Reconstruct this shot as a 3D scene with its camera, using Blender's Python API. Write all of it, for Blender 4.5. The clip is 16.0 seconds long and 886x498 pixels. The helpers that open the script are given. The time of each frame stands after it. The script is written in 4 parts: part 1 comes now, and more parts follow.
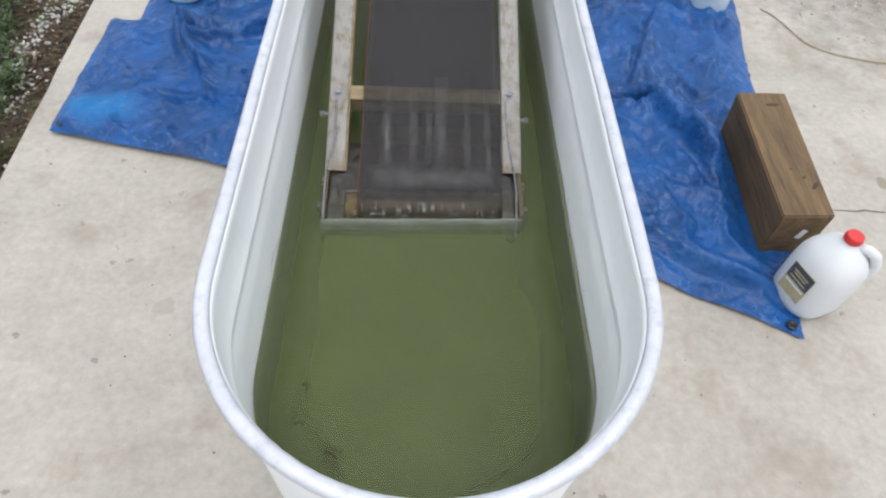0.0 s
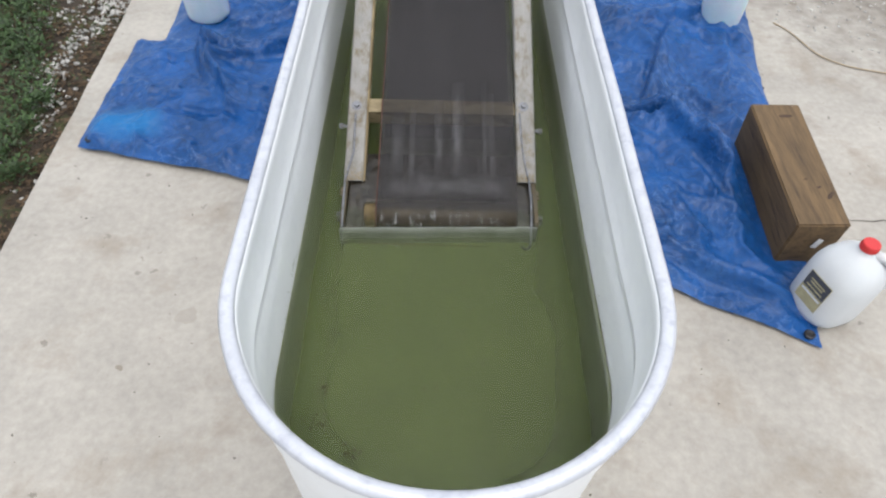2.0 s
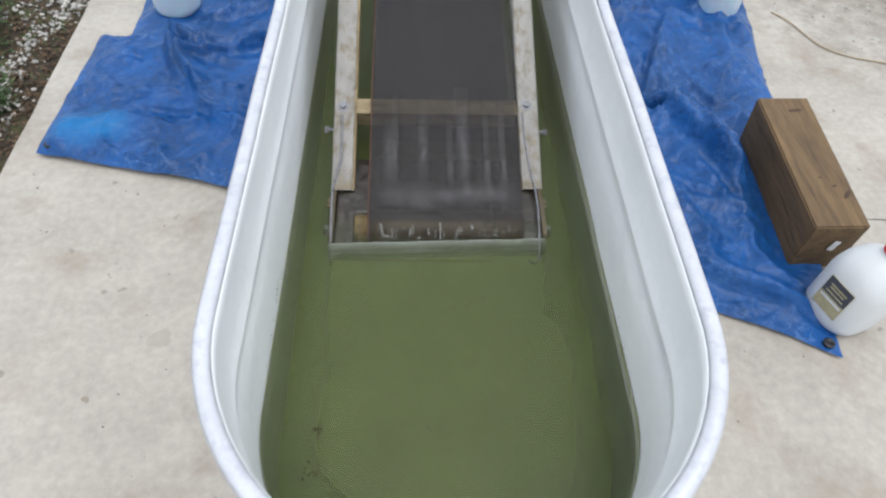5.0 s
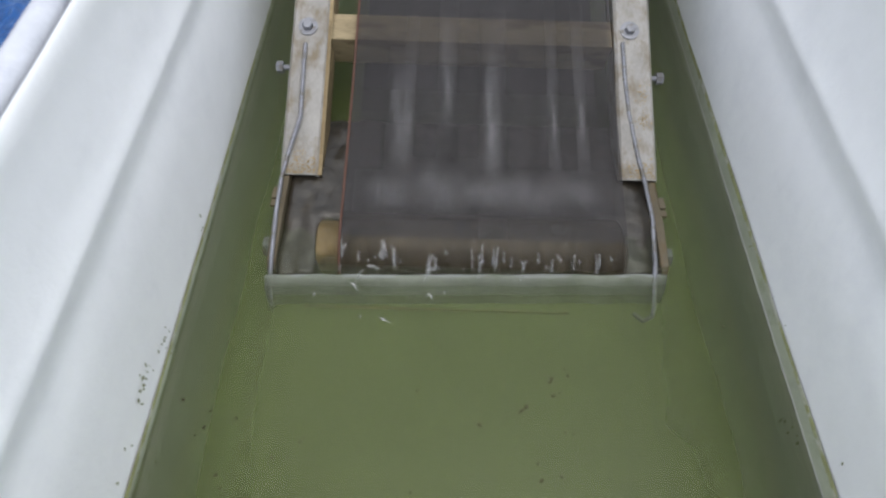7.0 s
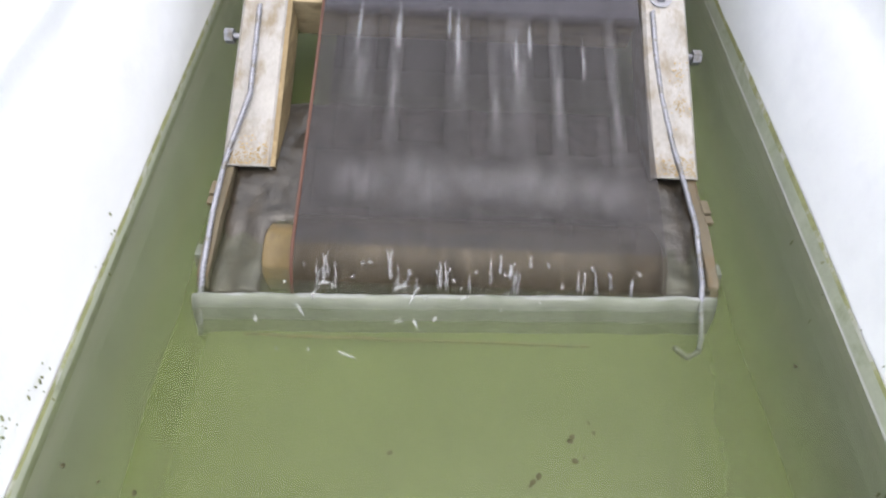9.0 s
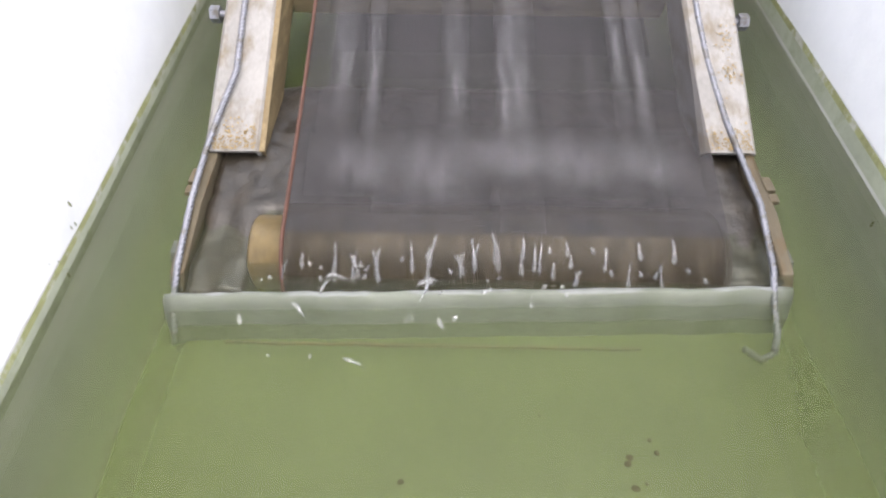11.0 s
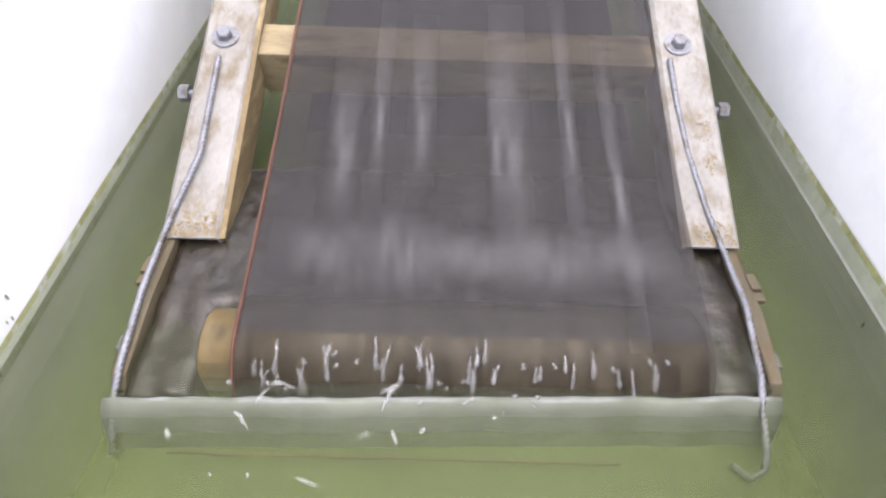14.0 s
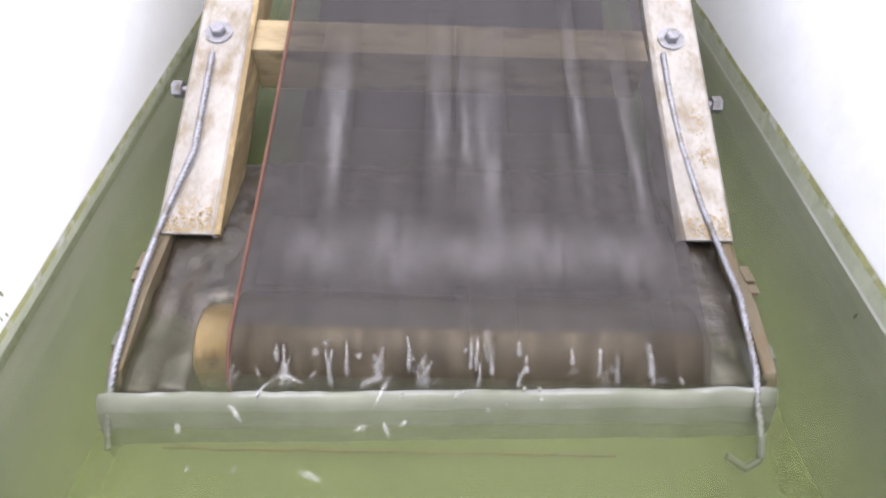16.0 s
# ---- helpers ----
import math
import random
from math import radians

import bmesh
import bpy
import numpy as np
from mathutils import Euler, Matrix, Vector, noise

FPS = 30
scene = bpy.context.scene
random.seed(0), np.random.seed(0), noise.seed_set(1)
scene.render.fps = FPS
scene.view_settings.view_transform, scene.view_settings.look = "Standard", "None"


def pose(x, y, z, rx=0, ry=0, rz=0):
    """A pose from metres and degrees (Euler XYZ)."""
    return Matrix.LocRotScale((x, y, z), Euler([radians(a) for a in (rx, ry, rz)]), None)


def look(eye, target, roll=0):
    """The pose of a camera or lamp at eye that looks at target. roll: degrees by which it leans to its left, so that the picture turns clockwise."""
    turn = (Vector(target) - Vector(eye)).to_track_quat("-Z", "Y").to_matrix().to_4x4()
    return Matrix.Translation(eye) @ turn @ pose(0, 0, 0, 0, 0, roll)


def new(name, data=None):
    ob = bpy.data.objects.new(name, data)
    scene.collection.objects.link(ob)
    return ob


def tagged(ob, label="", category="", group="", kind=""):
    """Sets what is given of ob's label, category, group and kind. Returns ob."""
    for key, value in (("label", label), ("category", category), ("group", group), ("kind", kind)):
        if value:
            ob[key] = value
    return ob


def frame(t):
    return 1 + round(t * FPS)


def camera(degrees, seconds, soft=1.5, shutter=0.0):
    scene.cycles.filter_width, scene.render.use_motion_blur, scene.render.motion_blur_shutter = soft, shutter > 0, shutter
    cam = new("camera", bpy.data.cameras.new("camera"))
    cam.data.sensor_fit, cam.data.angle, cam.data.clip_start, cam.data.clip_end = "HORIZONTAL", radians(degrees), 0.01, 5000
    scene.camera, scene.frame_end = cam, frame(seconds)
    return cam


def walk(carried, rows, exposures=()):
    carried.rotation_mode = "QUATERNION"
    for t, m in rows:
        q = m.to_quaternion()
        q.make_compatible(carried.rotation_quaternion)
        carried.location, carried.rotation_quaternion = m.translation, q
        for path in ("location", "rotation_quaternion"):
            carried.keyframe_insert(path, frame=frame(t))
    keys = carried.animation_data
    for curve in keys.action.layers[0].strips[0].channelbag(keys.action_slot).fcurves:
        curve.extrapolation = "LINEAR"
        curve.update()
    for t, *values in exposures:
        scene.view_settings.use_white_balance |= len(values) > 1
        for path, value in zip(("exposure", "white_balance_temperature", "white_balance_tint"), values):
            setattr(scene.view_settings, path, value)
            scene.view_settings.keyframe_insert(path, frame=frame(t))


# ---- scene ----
cam = camera(70.3, 16.0, soft=2.2, shutter=0.4)
PATH = [
    (0, (-0.022, 0.311, 1.363), (0.065, 1.518, -0.23), 4.6),
    (0.5, (-0.024, 0.292, 1.369), (0.051, 1.528, -0.202), 4.4),
    (1, (-0.031, 0.277, 1.369), (0.039, 1.515, -0.2), 3.8),
    (1.5, (-0.026, 0.277, 1.367), (0.026, 1.534, -0.188), 3.0),
    (2, (-0.024, 0.278, 1.368), (0.012, 1.532, -0.189), 2.5),
    (2.5, (-0.029, 0.28, 1.369), (0.003, 1.533, -0.19), 2.5),
    (3, (-0.028, 0.285, 1.368), (0.017, 1.534, -0.193), 3.0),
    (5.3, (-0.06, 0.441, 1.263), (0.055, 1.675, -0.306), 4.4),
    (5.5, (-0.038, 0.507, 1.22), (0.076, 1.739, -0.351), 5.8),
    (6, (-0.027, 0.651, 1.103), (-0.084, 1.834, -0.509), -1.6),
    (6.5, (-0.046, 0.73, 0.994), (0.007, 1.88, -0.641), 3.3),
    (7, (-0.04, 0.782, 0.923), (-0.026, 1.927, -0.716), 2.2),
    (7.5, (-0.028, 0.819, 0.866), (0.008, 1.986, -0.757), 2.2),
    (8, (-0.034, 0.845, 0.832), (0.02, 2.012, -0.791), 3.1),
    (8.5, (-0.033, 0.863, 0.816), (-0.004, 2.025, -0.812), 2.5),
    (9, (-0.034, 0.86, 0.797), (0.007, 2.065, -0.798), 3.8),
    (11.3, (-0.034, 0.884, 0.712), (-0.051, 2.187, -0.805), 0.1),
    (11.5, (-0.034, 0.886, 0.713), (-0.054, 2.198, -0.796), -0.2),
    (12, (-0.026, 0.917, 0.726), (-0.012, 2.248, -0.766), -0.0),
    (12.5, (-0.027, 0.924, 0.721), (0.02, 2.292, -0.738), 2.5),
    (13, (-0.021, 0.923, 0.717), (0.012, 2.318, -0.716), 2.2),
    (13.5, (-0.018, 0.923, 0.719), (0.008, 2.349, -0.683), 1.9),
    (14, (-0.019, 0.921, 0.715), (-0.002, 2.34, -0.694), 2.2),
    (14.5, (-0.021, 0.919, 0.711), (0.012, 2.333, -0.702), 2.6),
    (15, (-0.017, 0.92, 0.714), (0.007, 2.322, -0.712), 2.6),
    (15.5, (-0.018, 0.919, 0.713), (0.016, 2.326, -0.707), 2.5),
    (16, (-0.02, 0.918, 0.713), (0.016, 2.335, -0.697), 2.4),
]
EXPOSURES = [
    (0, 0.55, 6400, 7), (3, 0.55, 6400, 7), (5.5, 0.55, 6300, 6), (6.5, 0.5, 6300, 6), (7.0, 0.55, 6300, 8), (7.2, 0.65, 6350, 10), (7.5, 1.2, 6400, 12),
    (8.0, 1.5, 6400, 12), (9.0, 1.52, 6450, 12), (11.5, 1.6, 6500, 15), (14.5, 1.62, 6500, 17), (16, 1.72, 6500, 17),
]
walk(cam, [(t, look(eye, target, roll)) for t, eye, target, roll in PATH], EXPOSURES)

# ---- light: an overcast sky, brightest high up ----
world = bpy.data.worlds.new("overcast")
scene.world = world
world.use_nodes = True
wn, wl = world.node_tree.nodes, world.node_tree.links
sky = wn.new("ShaderNodeTexSky")
sky.sky_type = "NISHITA"
sky.sun_disc = False
sky.sun_elevation, sky.sun_rotation = radians(78), radians(180)
sky.air_density, sky.dust_density, sky.ozone_density = 1.0, 4.0, 1.0
haze = wn.new("ShaderNodeMix")
haze.data_type = "RGBA"
haze.inputs["Factor"].default_value = 0.6
haze.inputs["B"].default_value = (7.0, 7.1, 7.3, 1)
wl.new(sky.outputs["Color"], haze.inputs["A"])
wl.new(haze.outputs["Result"], wn["Background"].inputs["Color"])
wn["Background"].inputs["Strength"].default_value = 0.15

sun_data = bpy.data.lights.new("sun", "SUN")
sun_data.energy, sun_data.angle, sun_data.color = 0.9, radians(50), (1.0, 0.96, 0.91)
sun = new("sun", sun_data)
sun.matrix_world = look((1.2, 0.2, 5.0), (0, 1.2, 0))


# ---- materials ----
def mat(name, base, rough=0.7, metal=0.0, vary=0.2, scale=8.0, fine=90.0, bump=0.3, stain=None, stain_at=0.55, spread=0.12,
        stretch=(1, 1, 1), depth=0.002, coat=0.0, random_part=0.0):
    """A surface with grain at two scales, an optional second colour in blotches, and relief."""
    m = bpy.data.materials.new(name)
    m.use_nodes = True
    n, k = m.node_tree.nodes, m.node_tree.links
    b = n["Principled BSDF"]
    co = n.new("ShaderNodeTexCoord")
    mp = n.new("ShaderNodeMapping")
    mp.inputs["Scale"].default_value = stretch
    k.new(co.outputs["Object"], mp.inputs["Vector"])

    def tex(s, detail, rough_=0.6):
        t = n.new("ShaderNodeTexNoise")
        t.inputs["Scale"].default_value, t.inputs["Detail"].default_value, t.inputs["Roughness"].default_value = s, detail, rough_
        k.new(mp.outputs["Vector"], t.inputs["Vector"])
        return t.outputs["Fac"]

    coarse, grain = tex(scale, 4), tex(fine, 5, 0.7)
    mix = n.new("ShaderNodeMath")
    mix.operation = "MULTIPLY_ADD"
    k.new(coarse, mix.inputs[0])
    mix.inputs[1].default_value = 0.6
    half = n.new("ShaderNodeMath")
    half.operation = "MULTIPLY"
    half.inputs[1].default_value = 0.4
    k.new(grain, half.inputs[0])
    k.new(half.outputs[0], mix.inputs[2])
    ramp = n.new("ShaderNodeValToRGB")
    lo, hi = (tuple(min(1, c * f) for c in base) + (1,) for f in (1 - vary, 1 + vary))
    ramp.color_ramp.elements[0].position, ramp.color_ramp.elements[0].color = 0.3, lo
    ramp.color_ramp.elements[1].position, ramp.color_ramp.elements[1].color = 0.7, hi
    k.new(mix.outputs[0], ramp.inputs["Fac"])
    out = ramp.outputs["Color"]
    if stain:
        blot = n.new("ShaderNodeTexNoise")
        blot.inputs["Scale"].default_value, blot.inputs["Detail"].default_value, blot.inputs["Roughness"].default_value = scale * 1.7, 6, 0.65
        shift = n.new("ShaderNodeVectorMath")
        shift.inputs[1].default_value = (3.1, 7.7, 1.3)
        k.new(mp.outputs["Vector"], shift.inputs[0])
        k.new(shift.outputs[0], blot.inputs["Vector"])
        span = n.new("ShaderNodeMapRange")
        span.inputs["From Min"].default_value, span.inputs["From Max"].default_value = stain_at, stain_at + spread
        k.new(blot.outputs["Fac"], span.inputs["Value"])
        two = n.new("ShaderNodeMix")
        two.data_type = "RGBA"
        two.inputs["B"].default_value = (*stain, 1)
        k.new(span.outputs[0], two.inputs["Factor"])
        k.new(out, two.inputs["A"])
        out = two.outputs["Result"]
    if random_part:
        info = n.new("ShaderNodeNewGeometry")
        hsv = n.new("ShaderNodeHueSaturation")
        rng = n.new("ShaderNodeMapRange")
        rng.inputs["To Min"].default_value, rng.inputs["To Max"].default_value = 1 - random_part, 1 + random_part
        k.new(info.outputs["Random Per Island"], rng.inputs["Value"])
        k.new(rng.outputs[0], hsv.inputs["Value"])
        k.new(out, hsv.inputs["Color"])
        out = hsv.outputs["Color"]
    k.new(out, b.inputs["Base Color"])
    b.inputs["Roughness"].default_value, b.inputs["Metallic"].default_value = rough, metal
    b.inputs["Coat Weight"].default_value = coat
    if bump:
        bp = n.new("ShaderNodeBump")
        bp.inputs["Strength"].default_value, bp.inputs["Distance"].default_value = bump, depth
        k.new(mix.outputs[0], bp.inputs["Height"])
        k.new(bp.outputs["Normal"], b.inputs["Normal"])
    return m


def see_through(m, amount, tint=(1, 1, 1)):
    """Lets a share of the light straight through a surface."""
    n, k = m.node_tree.nodes, m.node_tree.links
    clear, both = n.new("ShaderNodeBsdfTransparent"), n.new("ShaderNodeMixShader")
    clear.inputs["Color"].default_value = (*tint, 1)
    both.inputs["Fac"].default_value = amount
    k.new(n["Principled BSDF"].outputs[0], both.inputs[1])
    k.new(clear.outputs[0], both.inputs[2])
    k.new(both.outputs[0], n["Material Output"].inputs["Surface"])
    return both


concrete = mat("concrete", (0.372, 0.345, 0.308), 0.9, vary=0.26, scale=3.0, fine=48, bump=0.7, stain=(0.265, 0.222, 0.175), stain_at=0.52, spread=0.26, depth=0.003)


def add_fade(m, colour, x, y, wide, deep):
    """A bleached or stained patch with a soft uneven edge round (x, y)."""
    n, k = m.node_tree.nodes, m.node_tree.links
    b = n["Principled BSDF"]
    was = b.inputs["Base Color"].links[0].from_socket
    co, mp, far, rough, sum_, span, mix = (n.new("ShaderNode" + t) for t in ("TexCoord", "Mapping", "VectorMath", "TexNoise", "Math", "MapRange", "Mix"))
    mp.inputs["Location"].default_value = (-x / wide, -y / deep, 0)
    mp.inputs["Scale"].default_value = (1 / wide, 1 / deep, 0)
    far.operation = "LENGTH"
    rough.inputs["Scale"].default_value, rough.inputs["Detail"].default_value = 16, 4
    k.new(co.outputs["Object"], mp.inputs["Vector"])
    k.new(co.outputs["Object"], rough.inputs["Vector"])
    k.new(mp.outputs[0], far.inputs[0])
    sum_.operation = "ADD"
    k.new(far.outputs["Value"], sum_.inputs[0])
    k.new(rough.outputs["Fac"], sum_.inputs[1])
    span.inputs["From Min"].default_value, span.inputs["From Max"].default_value = 1.6, 0.9
    k.new(sum_.outputs[0], span.inputs["Value"])
    mix.data_type = "RGBA"
    mix.inputs["B"].default_value = (*colour, 1)
    k.new(span.outputs[0], mix.inputs["Factor"])
    k.new(was, mix.inputs["A"])
    k.new(mix.outputs["Result"], b.inputs["Base Color"])


def add_spots(m, colour, scale, reach, share):
    """Round stains of uneven size, strewn sparsely."""
    n, k = m.node_tree.nodes, m.node_tree.links
    b = n["Principled BSDF"]
    was = b.inputs["Base Color"].links[0].from_socket
    co, vor, sep = n.new("ShaderNodeTexCoord"), n.new("ShaderNodeTexVoronoi"), n.new("ShaderNodeSeparateColor")
    vor.inputs["Scale"].default_value = scale
    warp, add = n.new("ShaderNodeTexNoise"), n.new("ShaderNodeMix")
    warp.inputs["Scale"].default_value = scale * 3
    add.data_type = "VECTOR"
    add.inputs["Factor"].default_value = 0.03
    k.new(co.outputs["Object"], warp.inputs["Vector"])
    k.new(co.outputs["Object"], add.inputs["A"])
    k.new(warp.outputs["Color"], add.inputs["B"])
    k.new(add.outputs["Result"], vor.inputs["Vector"])
    k.new(vor.outputs["Color"], sep.inputs["Color"])
    size, near, keep, mul = (n.new("ShaderNodeMath") for _ in range(4))
    size.operation, near.operation, keep.operation, mul.operation = "MULTIPLY", "LESS_THAN", "LESS_THAN", "MULTIPLY"
    k.new(sep.outputs["Green"], size.inputs[0])
    size.inputs[1].default_value = reach
    k.new(vor.outputs["Distance"], near.inputs[0])
    k.new(size.outputs[0], near.inputs[1])
    k.new(sep.outputs["Red"], keep.inputs[0])
    keep.inputs[1].default_value = share
    k.new(near.outputs[0], mul.inputs[0])
    k.new(keep.outputs[0], mul.inputs[1])
    fade, mix = n.new("ShaderNodeMath"), n.new("ShaderNodeMix")
    fade.operation = "MULTIPLY"
    k.new(mul.outputs[0], fade.inputs[0])
    k.new(sep.outputs["Blue"], fade.inputs[1])
    mix.data_type = "RGBA"
    mix.inputs["B"].default_value = (*colour, 1)
    k.new(fade.outputs[0], mix.inputs["Factor"])
    k.new(was, mix.inputs["A"])
    k.new(mix.outputs["Result"], b.inputs["Base Color"])


add_spots(concrete, (0.26, 0.225, 0.18), 3.5, 0.30, 0.25)
add_spots(concrete, (0.24, 0.21, 0.17), 8, 0.26, 0.32)
add_spots(concrete, (0.11, 0.10, 0.08), 26, 0.26, 0.16)
add_fade(concrete, (0.150, 0.127, 0.105), 2.5, 3.2, 1.38, 1.10)
soil = mat("soil", (0.046, 0.034, 0.023), 1.0, vary=0.5, scale=6, fine=120, bump=1.0, stain=(0.06, 0.068, 0.024), stain_at=0.5, depth=0.012)
litter = mat("litter", (0.085, 0.055, 0.031), 0.9, vary=0.4, scale=30, random_part=0.5)
pebble = mat("pebble", (0.37, 0.357, 0.335), 0.9, vary=0.25, scale=30, random_part=0.35)
leaf_green = mat("leaf_green", (0.034, 0.068, 0.015), 0.6, vary=0.4, scale=20, random_part=0.5)
white_paint = mat("white_paint", (0.86, 0.865, 0.875), 0.42, vary=0.035, scale=5, fine=40, bump=0.5, stain=(0.76, 0.77, 0.79), stain_at=0.52, spread=0.3, stretch=(1.0, 0.9, 1.0), depth=0.005)
rim_metal = mat("rim_metal", (0.54, 0.55, 0.595), 0.34, metal=0.22, vary=0.12, scale=22, fine=160, bump=0.5, stain=(0.34, 0.35, 0.415), stain_at=0.51, spread=0.3, depth=0.002)
wet_film = mat("wet_film", (0.52, 0.525, 0.475), 0.35, vary=0.12, scale=9, fine=90, bump=0.2, stain=(0.42, 0.425, 0.37), stain_at=0.50, spread=0.3, coat=0.3)
# look of wall seen through shallow water, put into the colour
submerged_tone = mat("submerged_tone", (0.36, 0.38, 0.29), 0.4, vary=0.2, scale=20, fine=120, bump=0.3, stain=(0.24, 0.26, 0.16), stain_at=0.52, spread=0.2)
scum = mat("scum", (0.2999, 0.307, 0.1428), 0.7, vary=0.35, scale=25, fine=200, bump=0.6, stain=(0.4998, 0.5069, 0.4427), stain_at=0.5, spread=0.12)
tarp_blue = mat("tarp_blue", (0.0080, 0.0620, 0.215), 0.34, vary=0.5, scale=6, fine=60, bump=0.9, stain=(0.024, 0.092, 0.260), stain_at=0.60, spread=0.16, depth=0.006)


def add_fine_lines(m, colour, scale, share):
    """Fine lines in one colour, gathered in patches; pale ones are rubbed creases."""
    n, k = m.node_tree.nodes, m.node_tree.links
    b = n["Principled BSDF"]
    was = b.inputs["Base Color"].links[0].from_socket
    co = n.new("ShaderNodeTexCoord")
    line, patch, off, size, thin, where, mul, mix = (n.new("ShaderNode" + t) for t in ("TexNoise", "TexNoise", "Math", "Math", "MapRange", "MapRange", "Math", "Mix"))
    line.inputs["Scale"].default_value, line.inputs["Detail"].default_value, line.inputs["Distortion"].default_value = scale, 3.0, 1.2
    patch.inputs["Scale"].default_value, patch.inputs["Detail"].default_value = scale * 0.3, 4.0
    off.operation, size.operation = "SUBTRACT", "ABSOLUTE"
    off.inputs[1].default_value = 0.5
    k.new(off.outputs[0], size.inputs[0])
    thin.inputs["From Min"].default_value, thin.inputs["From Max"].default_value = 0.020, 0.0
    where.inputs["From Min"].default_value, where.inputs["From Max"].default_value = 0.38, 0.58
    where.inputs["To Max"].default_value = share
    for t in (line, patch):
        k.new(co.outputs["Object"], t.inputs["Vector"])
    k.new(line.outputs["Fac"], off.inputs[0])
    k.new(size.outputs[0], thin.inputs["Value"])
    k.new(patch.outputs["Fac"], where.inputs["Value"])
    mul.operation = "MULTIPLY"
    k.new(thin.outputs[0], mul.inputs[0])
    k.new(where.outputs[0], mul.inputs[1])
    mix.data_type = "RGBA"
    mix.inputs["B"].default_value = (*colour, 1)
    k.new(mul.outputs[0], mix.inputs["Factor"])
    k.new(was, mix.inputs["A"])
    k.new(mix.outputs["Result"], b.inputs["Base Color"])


def add_creases(m, scales, strength):
    """Long sharp creases, as in crushed plastic sheet."""
    n, k = m.node_tree.nodes, m.node_tree.links
    b = n["Principled BSDF"]
    below = b.inputs["Normal"].links[0].from_socket
    co = n.new("ShaderNodeTexCoord")
    for i, sc in enumerate(scales):
        warp, add, fold, bp = n.new("ShaderNodeTexNoise"), n.new("ShaderNodeMix"), n.new("ShaderNodeTexNoise"), n.new("ShaderNodeBump")
        warp.inputs["Scale"].default_value = sc * 0.6
        add.data_type = "VECTOR"
        add.inputs["Factor"].default_value = 0.05
        k.new(co.outputs["Object"], warp.inputs["Vector"])
        k.new(co.outputs["Object"], add.inputs["A"])
        k.new(warp.outputs["Color"], add.inputs["B"])
        fold.noise_type = "RIDGED_MULTIFRACTAL"
        fold.inputs["Scale"].default_value, fold.inputs["Detail"].default_value = sc, 2.0
        k.new(add.outputs["Result"], fold.inputs["Vector"])
        bp.inputs["Strength"].default_value, bp.inputs["Distance"].default_value = strength, 0.11 / sc
        k.new(fold.outputs["Fac"], bp.inputs["Height"])
        k.new(below, bp.inputs["Normal"])
        below = bp.outputs["Normal"]
    k.new(below, b.inputs["Normal"])


add_creases(tarp_blue, (7, 19, 44), 1.0)
add_fine_lines(tarp_blue, (0.20, 0.31, 0.54), 17, 0.30)
# near-black blue lines, drawn in colour only
add_fine_lines(tarp_blue, (0.002, 0.012, 0.06), 9, 0.5)
tarp_faded = tarp_blue.copy()


add_fade(tarp_faded, (0.008, 0.125, 0.34), -1.0, 1.835, 0.13, 0.085)
for _m in (tarp_blue, tarp_faded):
    _m.node_tree.nodes["Principled BSDF"].inputs["Specular IOR Level"].default_value = 0.3
grommet_dark = mat("grommet_dark", (0.03, 0.03, 0.035), 0.4, metal=0.6)
timber = mat("timber", (0.120, 0.074, 0.033), 0.75, vary=0.55, scale=9, fine=60, bump=0.6, stain=(0.038, 0.022, 0.011), stain_at=0.52, spread=0.2, stretch=(3.6, 0.3, 3.6))
timber_knot = mat("timber_knot", (0.055, 0.03, 0.016), 0.8, vary=0.4, scale=60)
rail_metal = mat("rail_metal", (0.252, 0.242, 0.226), 0.6, vary=0.28, scale=16, fine=160, bump=0.4, stain=(0.15, 0.118, 0.075), stain_at=0.48, spread=0.22, stretch=(2.2, 0.8, 2.2))
rail_stain = mat("rail_stain", (0.26, 0.19, 0.09), 0.8, vary=0.4, scale=70, fine=300, bump=0.6)
flange_brown = mat("flange_brown", (0.17, 0.125, 0.062), 0.75, vary=0.35, scale=18, fine=150, bump=0.4, stain=(0.30, 0.23, 0.12), stain_at=0.5, spread=0.15, stretch=(2.5, 0.6, 2.5))
plate_wood = mat("plate_wood", (0.098, 0.080, 0.048), 0.6, vary=0.4, scale=30, fine=200, bump=0.8, stain=(0.096, 0.068, 0.032), stain_at=0.5, spread=0.12, stretch=(2.5, 0.5, 2.5))
raw_wood = mat("raw_wood", (0.27, 0.215, 0.125), 0.75, vary=0.35, scale=14, fine=150, bump=0.5, stain=(0.135, 0.098, 0.050), stain_at=0.48, spread=0.16, stretch=(0.6, 2.0, 2.0))
wet_wood = mat("wet_wood", (0.064, 0.0496, 0.024), 0.3, vary=0.4, scale=16, fine=140, bump=0.6, stain=(0.0272, 0.0216, 0.0128), stain_at=0.5, spread=0.2, coat=0.6)
bare_wood = mat("bare_wood", (0.150, 0.108, 0.046), 0.35, vary=0.4, scale=30, fine=160, bump=0.6, stain=(0.050, 0.036, 0.016), stain_at=0.52, spread=0.2, coat=0.4)
grey_board = mat("grey_board", (0.024, 0.0195, 0.0135), 0.38, vary=0.6, scale=26, fine=90, bump=0.8, stain=(0.050, 0.041, 0.029), stain_at=0.48, spread=0.30, depth=0.004, coat=0.15)
zinc = mat("zinc", (0.215, 0.22, 0.245), 0.46, metal=0.45, vary=0.35, scale=60, fine=400, bump=0.6, stain=(0.14, 0.13, 0.115), stain_at=0.52, spread=0.1)
